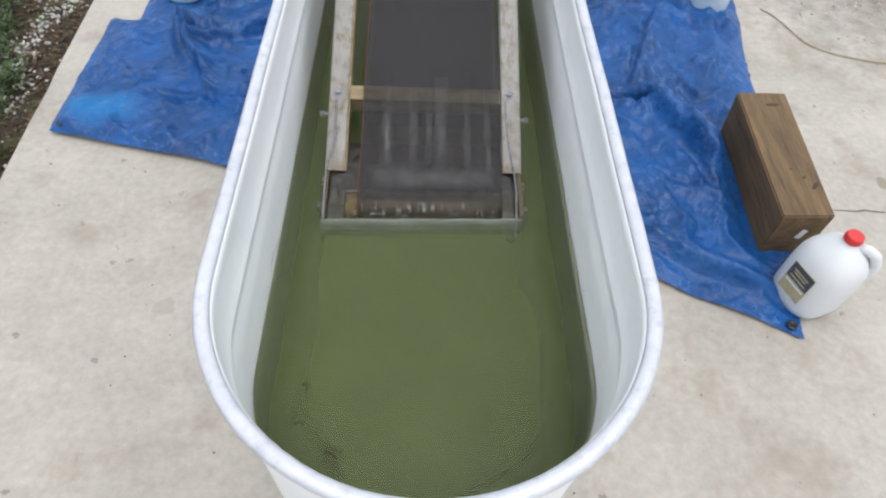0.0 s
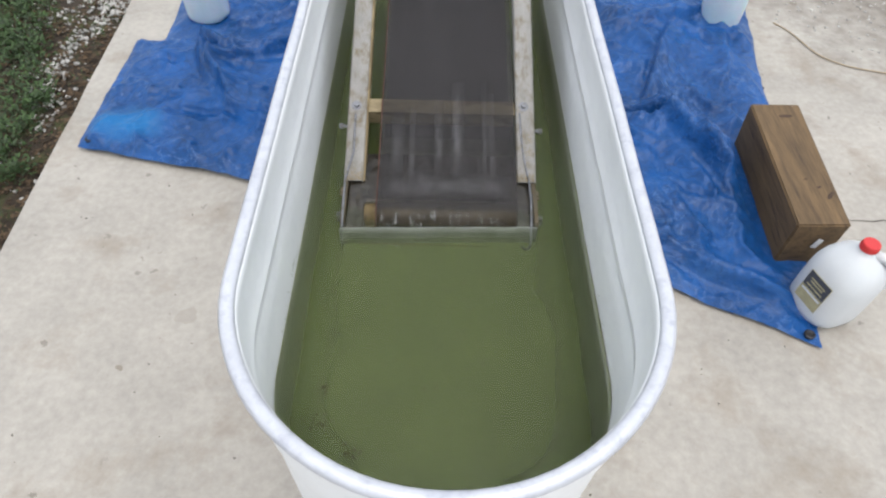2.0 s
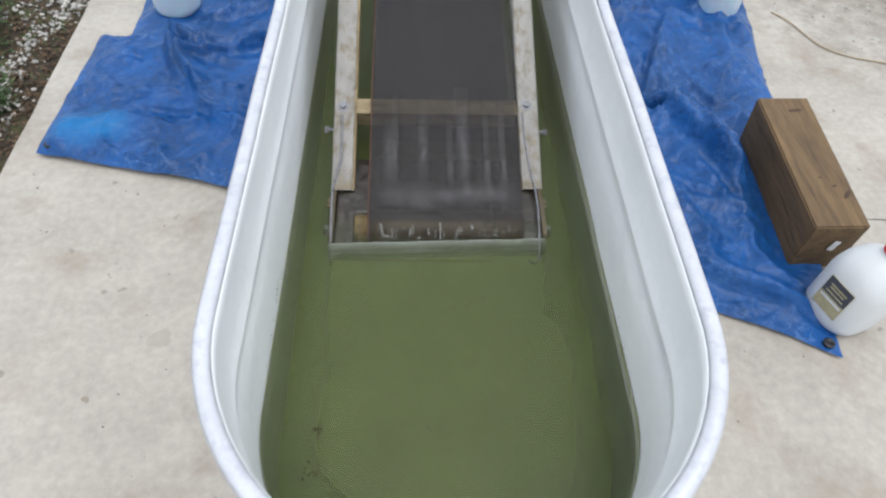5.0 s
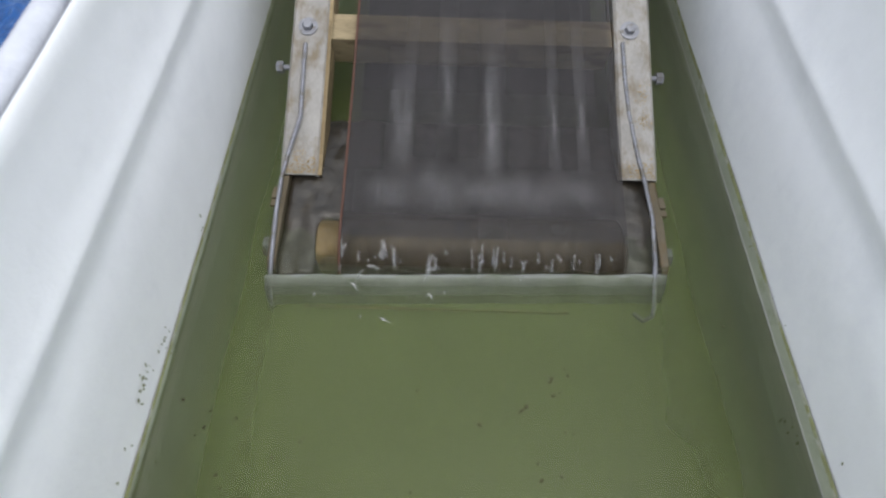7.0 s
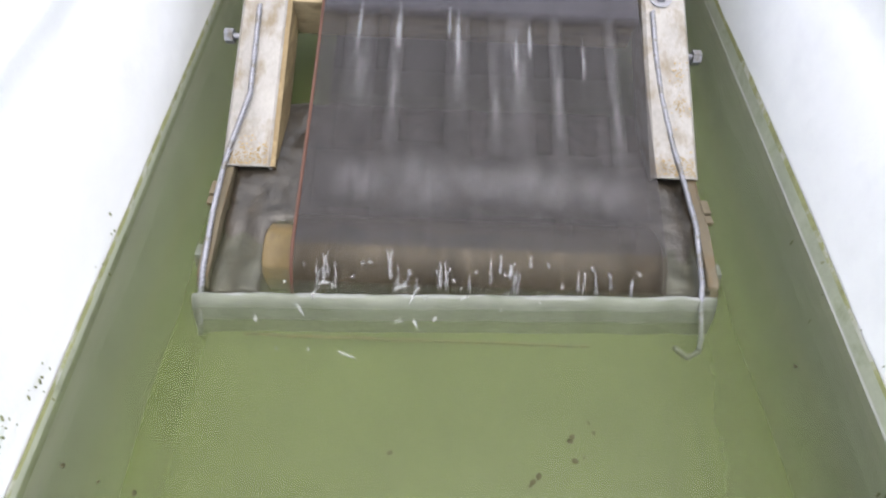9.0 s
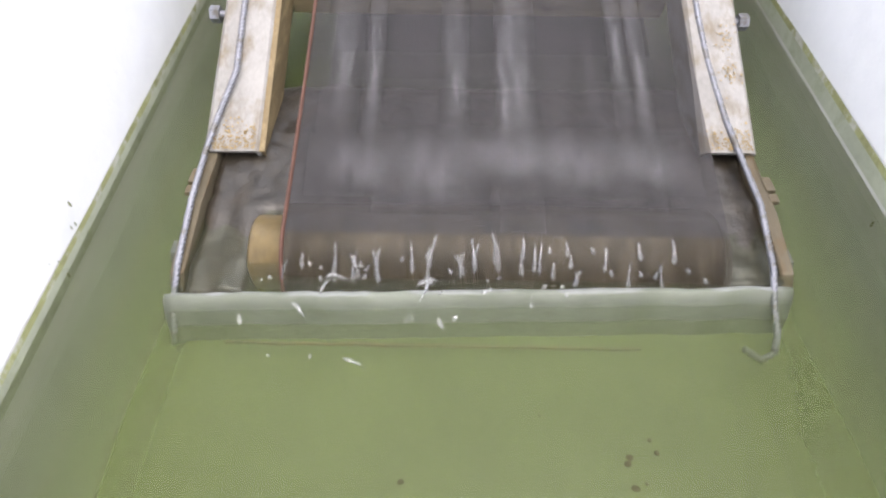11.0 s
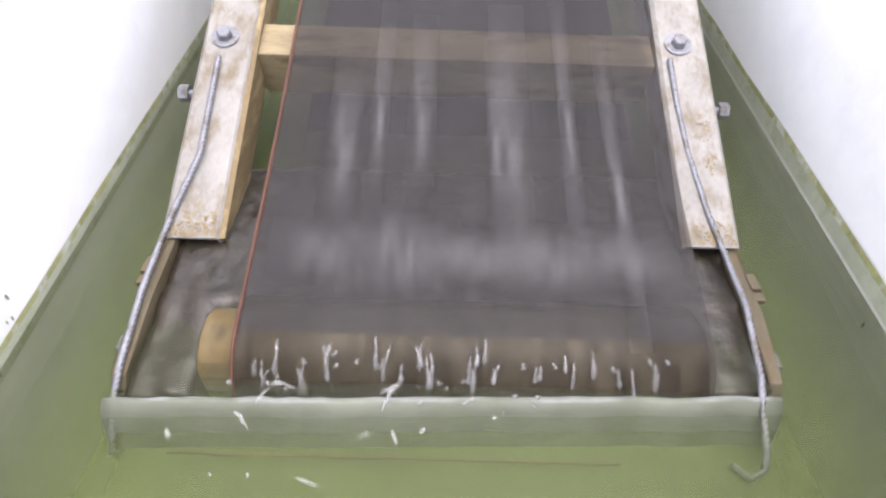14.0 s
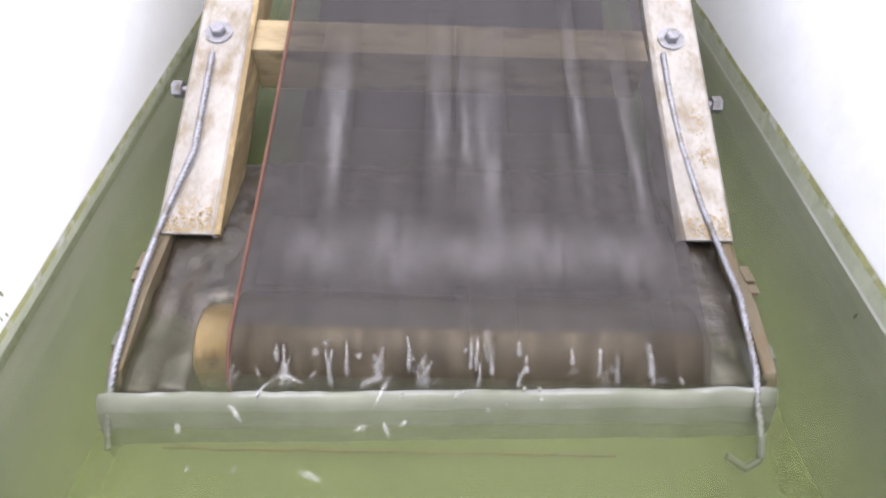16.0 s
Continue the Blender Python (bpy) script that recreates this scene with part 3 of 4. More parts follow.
def build_tank():
    tank = thing("stock_tank", "white-painted oval metal stock tank holding green water", "tank", at=pose(0, 0, 0))
    inner = [(0.2900, 0.6680), (0.2880, 0.6730), (0.2860, 0.6745), (0.2842, 0.6735), (0.2830, 0.6700), (0.2822, 0.664), (0.2826, 0.656), (0.2842, 0.646), (0.2850, 0.630), (0.2850, 0.600), (0.2842, 0.582), (0.2820, 0.571), (0.2812, 0.566), (0.2814, 0.562), (0.2836, 0.554), (0.2858, 0.540), (0.2858, 0.532),
             (0.2846, 0.520), (0.2836, 0.505), (0.2834, 0.49), (0.2835, 0.47), (0.2838, 0.44), (0.284, WATER_Z + 0.012), (0.284, 0.36), (0.284, 0.30), (0.283, 0.05)]
    outer = [(0.285, 0.04), (0.2875, 0.30), (0.2885, 0.49), (0.2925, 0.535), (0.2915, 0.56), (0.2898, 0.59), (0.2905, 0.65), (0.292, 0.668)]
    part("tank_wall", sweep(inner + outer, closed=True, wobble=0.004), white_paint, tank, "white painted wall with a pressed rib", smooth=True)
    tube_profile = [(0.2947 + 0.0105 * math.cos(a), RIM_Z - 0.0070 + 0.0094 * math.sin(a)) for a in (2 * math.pi * i / 14 for i in range(14))]
    part("rolled_rim", sweep(tube_profile, closed=True, wobble=0.005), rim_metal, tank, "rolled rim with worn white paint", smooth=True)
    part("tank_bottom", sheet(0.284, 0.05), white_paint, tank)
    part("tank_foot", sweep([(0.281, 0.002), (0.285, 0.002), (0.285, 0.045), (0.281, 0.045)], closed=True), white_paint, tank)
    # film of algae on the wall from below the surface to a thin uneven line above it
    def ring_band(radius, low, high, uneven):
        bm = bmesh.new()
        ring = stadium(radius, 60)
        up = [bm.verts.new((x, y, high + 0.018 * x + uneven * (noise.noise((x * 14, y * 14, 0)) + 0.7 * noise.noise((x * 60, y * 60, 1))))) for x, y in ring]
        down = [bm.verts.new((x, y, low + 0.018 * x)) for x, y in ring]
        for j in range(len(ring)):
            bm.faces.new((up[j], up[(j + 1) % len(ring)], down[(j + 1) % len(ring)], down[j]))
        return bm

    part("algae_film", ring_band(0.2828, 0.20, 0.399, 0.001), wet_film, tank, "grey-green wet film low on the wall", smooth=True)
    # added strip just above the surface, coloured to pass for submerged wall
    part("waterline_strip", ring_band(0.2826, 0.384, 0.3985, 0.001), submerged_tone, tank, "grey-green strip at the waterline, coloured as wall under water", smooth=True)
    part("algae_line", ring_band(0.2824, 0.3975, 0.4025, 0.0028), scum, tank, "thin yellow-green algae line on the wall")
    bm = bmesh.new()
    for side, cy, cz, n, sp in ((-1, 0.985, 0.425, 34, 0.012), (-1, 1.03, 0.412, 20, 0.012), (-1, 0.90, 0.418, 16, 0.02), (-1, 1.15, 0.408, 12, 0.03), (1, 0.97, 0.372, 12, 0.012), (1, 1.12, 0.408, 14, 0.05), (1, 0.9, 0.415, 10, 0.03), (-1, 0.93, 0.372, 14, 0.02)):
        for _ in range(n // 2):
            y, z, q = random.gauss(cy, sp), max(0.352, random.gauss(cz, sp * 0.5)), random.uniform(0.0006, 0.0022)
            tilt = random.uniform(-0.5, 0.5)
            x = side * 0.2818
            bm.faces.new([bm.verts.new((x, y + q * 0.6 * math.cos(k) + tilt * q * math.sin(k), z + 1.5 * q * math.sin(k))) for k in (6.283 * i / 6 for i in range(6))])
    tagged(part("algae_smudge", bm, smudge, tank, "dark algae smudges on the wall"), kind="stuff")
    # nick on the rim's left side
    part("rim_weld", tube([(-0.3052, 1.53, 0.673), (-0.3, 1.531, 0.682), (-0.295, 1.532, 0.6832), (-0.288, 1.533, 0.681)], 0.0016, 6), zinc, tank, "weld seam on the rim")

    water = thing("water", "still murky green pond water with floating specks", "water", kind="structure")
    part("water_surface", sheet(0.2836, WATER_Z), water_skin, water)
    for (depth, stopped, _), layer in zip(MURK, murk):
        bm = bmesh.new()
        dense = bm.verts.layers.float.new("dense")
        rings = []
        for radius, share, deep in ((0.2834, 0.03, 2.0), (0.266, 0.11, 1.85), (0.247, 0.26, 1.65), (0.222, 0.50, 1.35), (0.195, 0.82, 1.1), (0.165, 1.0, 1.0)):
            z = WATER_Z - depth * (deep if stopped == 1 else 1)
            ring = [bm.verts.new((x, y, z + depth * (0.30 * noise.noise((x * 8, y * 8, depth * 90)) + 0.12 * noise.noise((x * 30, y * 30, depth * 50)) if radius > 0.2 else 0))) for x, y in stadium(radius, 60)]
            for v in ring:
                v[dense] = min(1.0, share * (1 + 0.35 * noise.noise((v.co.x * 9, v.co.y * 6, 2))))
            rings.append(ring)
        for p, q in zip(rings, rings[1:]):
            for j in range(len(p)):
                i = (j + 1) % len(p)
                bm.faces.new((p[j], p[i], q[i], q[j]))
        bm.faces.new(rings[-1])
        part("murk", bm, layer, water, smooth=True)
    bm = bmesh.new()
    for cx, cy, n, s in SPECKS:
        for _ in range(n):
            x, y = random.gauss(cx, s), random.gauss(cy, s)
            if abs(x) > 0.265 or y < 0.58 or y > 1.08:
                continue
            stone(bm, (x, y, WATER_Z), random.uniform(0.0012, 0.0044) if n > 9 and s < 0.1 else random.uniform(0.0010, 0.0028), 0.3)
    tagged(part("floating_specks", bm, speck), "dark algae specks floating on the water", "algae", kind="stuff")


build_tank()


# ---- the belt machine ----
ROLLER = Vector((0, 1.168, 0.366))
ROLLER_R = 0.039
RISE = 0.27
BELT_L, BELT_R = -0.141, 0.153
RAIL_RISE = 0.44
UP = math.atan(RISE)
TOP_Y = 2.02


def belt_point(s):
    """Where the belt is s metres up from the place where it leaves the roller: y, z."""
    y0 = ROLLER.y - ROLLER_R * math.sin(UP)
    z0 = ROLLER.z + ROLLER_R * math.cos(UP)
    return y0 + s * math.cos(UP), z0 + s * math.sin(UP)


def channel(x_in, x_out, y0, z0, y1, z1, wall=0.003, drop=0.034):
    """An upturned U of thin metal from the low end to the high end."""
    bm = bmesh.new()
    d = Vector((0, y1 - y0, z1 - z0)).normalized()
    n = Vector((0, -d.z, d.y))
    lo, hi = min(x_in, x_out), max(x_in, x_out)
    shape = [(lo, -drop), (lo, -0.003), (lo + 0.003, 0), (hi - 0.003, 0), (hi, -0.003), (hi, -drop), (hi - wall, -drop), (hi - wall, -wall), (lo + wall, -wall), (lo + wall, -drop)]
    rings = []
    steps = 14
    for i in range(steps + 1):
        p = Vector((0, y0, z0)).lerp(Vector((0, y1, z1)), i / steps)
        rings.append([bm.verts.new(p + Vector((x, 0, 0)) + n * (h + (0.0008 * noise.noise((x * 50, i * 1.3, 0))))) for x, h in shape])
    k = len(shape)
    for a, b in zip(rings, rings[1:]):
        for j in range(k):
            bm.faces.new((a[j], a[(j + 1) % k], b[(j + 1) % k], b[j]))
    bm.faces.new(rings[0])
    bm.faces.new(rings[-1][::-1])
    return bm


def hex_bolt(machine, at, turn, size=0.0062):
    bm = lathe([(0.011, 0), (0.0112, 0.0012), (0.0045, 0.0014)], 24)
    m = Matrix.Translation(at) @ turn
    bmesh.ops.transform(bm, matrix=m, verts=bm.verts)
    washer = part("washer", bm, zinc, machine, "round zinc washer")
    bm = lathe([(size, 0.0014), (size, 0.006), (size * 0.85, 0.0072), (size * 0.4, 0.0074)], 6)
    bmesh.ops.transform(bm, matrix=m, verts=bm.verts)
    part("bolt_head", bm, zinc, washer, "hexagonal bolt head")


def build_machine():
    mc = thing("belt_skimmer", "mesh belt on a wooden roller between weathered rails", "conveyor", at=pose(0, 0, 0))
    # rails
    hi_y = 1.99
    for side, xo, xi, y0, z0, yb, zb in ((-1, -0.2165, -0.174, 1.241, 0.401, 1.407, 0.4695), (1, 0.1995, 0.1575, 1.2455, 0.4025, 1.414, 0.472)):
        slope = (zb - z0) / (yb - y0)
        z1 = z0 + slope * (hi_y - y0)
        rail = part("rail", channel(xi, xo, y0, z0, hi_y, z1), rail_metal, mc, "weathered pale metal channel rail")
        tilt = Matrix.Rotation(math.atan(slope), 4, "X")
        if side < 0:
            w = 0.0016
            bm = channel(xi + 0.0004, xi + 0.0004 + w, y0 + 0.001, z0 - 0.001, hi_y, z1 - 0.001, wall=0.0004, drop=0.037)
            part("rail_flange", bm, flange_brown, rail, "yellow-brown stained inner edge of the rail")
        # rusty blotches near the low end
        bm = bmesh.new()
        spots = [(0.004, 0.9), (0.012, 0.6)] if side < 0 else [(0.005, 1.0), (0.062, 0.35), (0.092, 0.3)]
        for along, big in spots:
            for _ in range(int(150 * big)):
                u = random.uniform(min(xi, xo) + 0.004, max(xi, xo) - 0.004)
                if along > 0.03:
                    u = random.gauss(max(xi, xo) - 0.013, 0.004)
                v = abs(along + random.gauss(0, 0.007)) + 0.001
                r = random.uniform(0.0003, 0.0011)
                c = Vector((u, y0 + v, z0 + slope * v + 0.0011))
                bm.faces.new([bm.verts.new(c + tilt @ Vector((r * math.cos(a) * random.uniform(0.6, 1.2), r * math.sin(a) * random.uniform(0.6, 1.2), 0))) for a in (6.283 * i / 7 for i in range(7))])
        tagged(part("rust_stain", bm, rail_stain, rail, "ochre rust stain"), kind="stuff")
        # wooden side plate that carries the roller
        xp = (xo + 0.006) if side < 0 else (xo - 0.006)
        bm = bmesh.new()
        prof = [(1.275, 0.404), (1.235, 0.396), (1.19, 0.396), (1.136, 0.388), (1.128, 0.380), (1.130, 0.36), (1.17, 0.335), (1.275, 0.36)]
        if side > 0:
            prof = [(max(y, 1.135), z) if y < 1.16 else (y, z) for y, z in prof[:3]] + [(1.143, 0.388), (1.136, 0.380), (1.138, 0.36)] + prof[6:]
        a = [bm.verts.new((xp - 0.0045, y, z)) for y, z in prof]
        b = [bm.verts.new((xp + 0.0045, y, z)) for y, z in prof]
        for i in range(len(prof)):
            j = (i + 1) % len(prof)
            bm.faces.new((a[i], a[j], b[j], b[i]))
        bm.faces.new(a[::-1])
        bm.faces.new(b)
        bmesh.ops.bevel(bm, geom=bm.edges[:], offset=0.0012, segments=1, affect="EDGES")
        plate = part("side_plate", bm, plate_wood, mc, "wet wooden side plate")
        for dy, dz in ((1.205, 0.3985), (1.215, 0.3995), (1.222, 0.399)):
            part("splinter", box((0.007, 0.008, 0.004), (xp + side * 0.007, dy, dz - 0.004), 0.001), plate_wood, plate)
        bm = tube([(xp - 0.014, ROLLER.y, ROLLER.z), (xp + 0.014, ROLLER.y, ROLLER.z)], 0.006, 12)
        axle = part("axle", bm, zinc, mc, "steel roller axle")
        bm = tube([(xp + side * 0.008, ROLLER.y, ROLLER.z), (xp + side * 0.016, ROLLER.y, ROLLER.z)], 0.011, 6)
        part("axle_nut", bm, zinc, axle, "dark hexagonal axle nut")
        # bolts
        xb = -0.198 if side < 0 else 0.175
        hex_bolt(mc, (xb, yb, z0 + slope * (yb - y0) + 0.0006), tilt)
        ys = 1.380
        zs = z0 + slope * (ys - y0) - 0.026
        bm = tube([(xo, ys, zs), (xo + side * 0.018, ys, zs)], 0.0032, 10)
        sb = part("side_bolt", bm, zinc, mc, "zinc bolt through the rail")
        bm = tube([(xo + side * 0.012, ys, zs), (xo + side * 0.020, ys, zs)], 0.0072, 6)
        part("bolt_head", bm, zinc, sb, "hexagonal bolt head")
        # tie rod, with twisted wire look
        if side < 0:
            pts = [(-0.1990, 1.385, 0.4640), (-0.1985, 1.34, 0.4460), (-0.1975, 1.30, 0.431), (-0.2085, 1.258, 0.4125), (-0.2125, 1.236, 0.404), (-0.2115, 1.19, 0.4005), (-0.2095, 1.138, 0.391), (-0.2095, 1.114, 0.378), (-0.209, 1.098, 0.360)]
        else:
            pts = [(0.1660, 1.398, 0.4680), (0.1675, 1.36, 0.4500), (0.1705, 1.32, 0.4330), (0.1785, 1.27, 0.4135), (0.1835, 1.245, 0.4055), (0.1840, 1.19, 0.4035), (0.182, 1.142, 0.392), (0.181, 1.124, 0.381), (0.180, 1.104, 0.372), (0.179, 1.096, 0.364), (0.170, 1.092, 0.361), (0.160, 1.099, 0.364)]
        fine = []
        for p, q in zip(pts, pts[1:]):
            n = max(2, int((Vector(q) - Vector(p)).length / 0.0012))
            fine += [Vector(p).lerp(Vector(q), i / n) for i in range(n)]
        fine.append(Vector(pts[-1]))
        bm = bmesh.new()
        for strand in (0, math.pi):
            twist = []
            for i, p in enumerate(fine):
                a = i * 0.0012 / 0.0075 * 2 * math.pi + strand
                twist.append(p + Vector((math.cos(a), 0.45 * math.sin(a), 0.9 * math.sin(a))) * 0.0007)
            tube(twist, 0.0018, 6, bm)
        part("tie_rod", bm, zinc, mc, "thin galvanized tie rod of twisted wire", smooth=True)
    # wooden cross bar under the belt
    part("cross_bar", box((0.330, 0.036, 0.044), (-0.0085, 1.4225, 0.4435), 0.002, Matrix.Rotation(UP, 4, "X")), raw_wood, mc, "yellowed wooden cross bar")
    part("cross_bar", box((0.336, 0.036, 0.026), (-0.0095, 1.80, 0.550), 0.002, Matrix.Rotation(UP, 4, "X")), raw_wood, mc, "yellowed wooden cross bar")
    # support bar that lies across the tank's rim
    part("support_bar", box((0.66, 0.045, 0.02), (0, 1.965, RIM_Z + 0.0095), 0.003), raw_wood, mc, "wooden bar resting on the rim")
    # wet board that the water washes over, dropping away under the roller
    bm = bmesh.new()
    nx, ny = 80, 48
    grid = []
    for j in range(ny + 1):
        row = []
        for i in range(nx + 1):
            x = -0.2045 + 0.395 * i / nx
            front = 1.124 + 0.0135 * i / nx
            y = front + (1.335 - front) * j / ny
            z = 0.3805 + 0.011 * min(1, (y - 1.122) / 0.12)
            z += 0.0030 * noise.noise((x * 60, y * 34, 1)) + 0.0022 * noise.noise((x * 130, y * 90, 2)) + 0.0016 * ridge(x * 55 + y * 30, y * 60, 4)
            under = min(1, max(0, (x + 0.166) / 0.008), max(0, (0.150 - x) / 0.008)) * min(1, max(0, (1.194 - y) / 0.012))
            row.append(bm.verts.new((x, y, z - 0.026 * under)))
        grid.append(row)
    for a, b in zip(grid, grid[1:]):
        for i in range(nx):
            bm.faces.new((a[i], a[i + 1], b[i + 1], b[i]))
    rim = [[v for v in grid[0]], [r[-1] for r in grid], grid[-1][::-1], [r[0] for r in grid][::-1]]
    for edge in rim:
        low = [bm.verts.new((v.co.x, v.co.y, v.co.z - 0.010)) for v in edge]
        for i in range(len(edge) - 1):
            bm.faces.new((edge[i], low[i], low[i + 1], edge[i + 1]))
    part("wet_board", bm, grey_board, mc, "wet brown board with water washing over it", smooth=True)
    # submerged pale pipe
    bm = bmesh.new()
    lip = [(1.1290, -0.004), (1.1270, 0.0002), (1.1235, -0.0002), (1.1195, -0.006), (1.1165, -0.013), (1.1140, -0.021), (1.1120, -0.030), (1.1105, -0.040), (1.1110, -0.052), (1.1290, -0.040)]
    cols = [-0.214 + 0.408 * i / 48 for i in range(49)]
    rows = [[bm.verts.new((x, y + 0.0135 * (x + 0.214) / 0.408 - 0.0075 + 0.0018 * noise.noise((x * 34, 0, 3)) + 0.0009 * noise.noise((x * 110, 0, 8)), WATER_Z + z + 0.0014 * noise.noise((x * 22, y * 40, 0)) + 0.0006 * noise.noise((x * 90, y * 60, 4)))) for y, z in lip] for x in cols]
    for p, q in zip(rows, rows[1:]):
        for j in range(len(lip)):
            i = (j + 1) % len(lip)
            bm.faces.new((p[j], p[i], q[i], q[j]))
    bm.faces.new(rows[0][::-1])
    bm.faces.new(rows[-1])
    part("end_lip", bm, pale_pipe, mc, "pale half-sunk lip along the low end", smooth=True)
    slat = [(-0.175 + 0.27 * i / 16, 1.0975 + 0.0032 * i / 16 + 0.0012 * noise.noise((i * 0.7, 0, 0)), WATER_Z - 0.022 - 0.006 * i / 16) for i in range(17)]
    part("bottom_slat", tube(slat, [0.0011 + 0.0012 * abs(noise.noise((i * 0.9, 4, 0))) for i in range(17)], 6), bare_wood, mc, "thin submerged wooden slat")
    # belt: up over the roller, along the slope, back below
    bm = bmesh.new()
    path = []
    a0, a1 = math.radians(-60), math.radians(90) - UP
    for i in range(15):
        a = a0 + (a1 - a0) * i / 14
        path.append((ROLLER.y - (ROLLER_R + 0.0015) * math.cos(a), ROLLER.z + (ROLLER_R + 0.0015) * math.sin(a)))
    for i in range(1, 31):
        y, z = belt_point(0.87 * i / 30)
        path.append((y, z + 0.0015 - 0.004 * math.sin(math.pi * min(1, i / 10)) * (1 if i < 10 else 0)))
    cols = 16

    def run(bm, some):
        grid = [[bm.verts.new((BELT_L + (BELT_R - BELT_L) * c / cols, y, z + 0.0007 * noise.noise((c * 0.9, y * 9, 0)))) for c in range(cols + 1)] for y, z in some]
        for a, b in zip(grid, grid[1:]):
            for c in range(cols):
                bm.faces.new((a[c], a[c + 1], b[c + 1], b[c]))
        return bm

    run(bm, path[14:])
    bm.verts.ensure_lookup_table()
    belt = part("belt", bm, belt_cloth, mc, "dark grey open mesh belt, wet and streaked", smooth=True)
    part("belt_wrap", run(bmesh.new(), path[:15]), wrap_cloth, belt, "soaked mesh over the brown roller", smooth=True)
    # added lower run, opaque and dark to back the see-through mesh above
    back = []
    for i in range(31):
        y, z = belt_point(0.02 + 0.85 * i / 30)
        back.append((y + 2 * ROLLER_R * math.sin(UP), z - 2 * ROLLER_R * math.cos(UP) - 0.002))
    part("belt_return", run(bmesh.new(), back), belt_dark_copy, belt, "added dark opaque lower run of the belt", smooth=True)
    edge = [(BELT_L, y, z + 0.001) for y, z in path[6:]]
    part("edge_cord", tube(edge, 0.0014, 6), rust_cord, belt, "reddish-brown edge cord")
    # upper roller
    y, z = belt_point(0.87)
    part("upper_roller", tube([(-0.17, y, z - 0.036), (0.155, y, z - 0.036)], 0.035, 24), wet_wood, mc)
    part("upper_axle", tube([(-0.215, y, z - 0.036), (0.2, y, z - 0.036)], 0.006, 10), zinc, mc)
    return mc


machine = build_machine()


def build_roller():
    """The turning wooden roller, about its own axis."""
    bm = bmesh.new()
    sides, xs = 28, [-0.167, -0.165, -0.143, -0.1425, -0.1, -0.05, 0, 0.05, 0.1, 0.148, 0.151]
    rings = []
    for i, x in enumerate(xs):
        r = ROLLER_R - (0.011 if i == 0 else 0.009 if i < 3 else 0.003 if i == len(xs) - 1 else 0)
        rings.append([bm.verts.new((x, r * math.cos(a) * (1 + 0.02 * noise.noise((x * 20, math.cos(a) * 2, math.sin(a) * 2))), r * math.sin(a))) for a in (2 * math.pi * j / sides for j in range(sides))])
    for a, b in zip(rings, rings[1:]):
        for j in range(sides):
            bm.faces.new((a[j], a[(j + 1) % sides], b[(j + 1) % sides], b[j]))
    bm.faces.new(rings[0][::-1])
    bm.faces.new(rings[-1])
    for f in bm.faces:
        f.material_index = 1 if f.calc_center_median().x < -0.14 else 0
    roller = part("roller", bm, wet_wood, machine, "turning wooden roller with a bare yellow end", smooth=True)
    roller.data.materials.append(bare_wood)
    roller.matrix_basis = pose(*ROLLER)
    return roller


roller = build_roller()


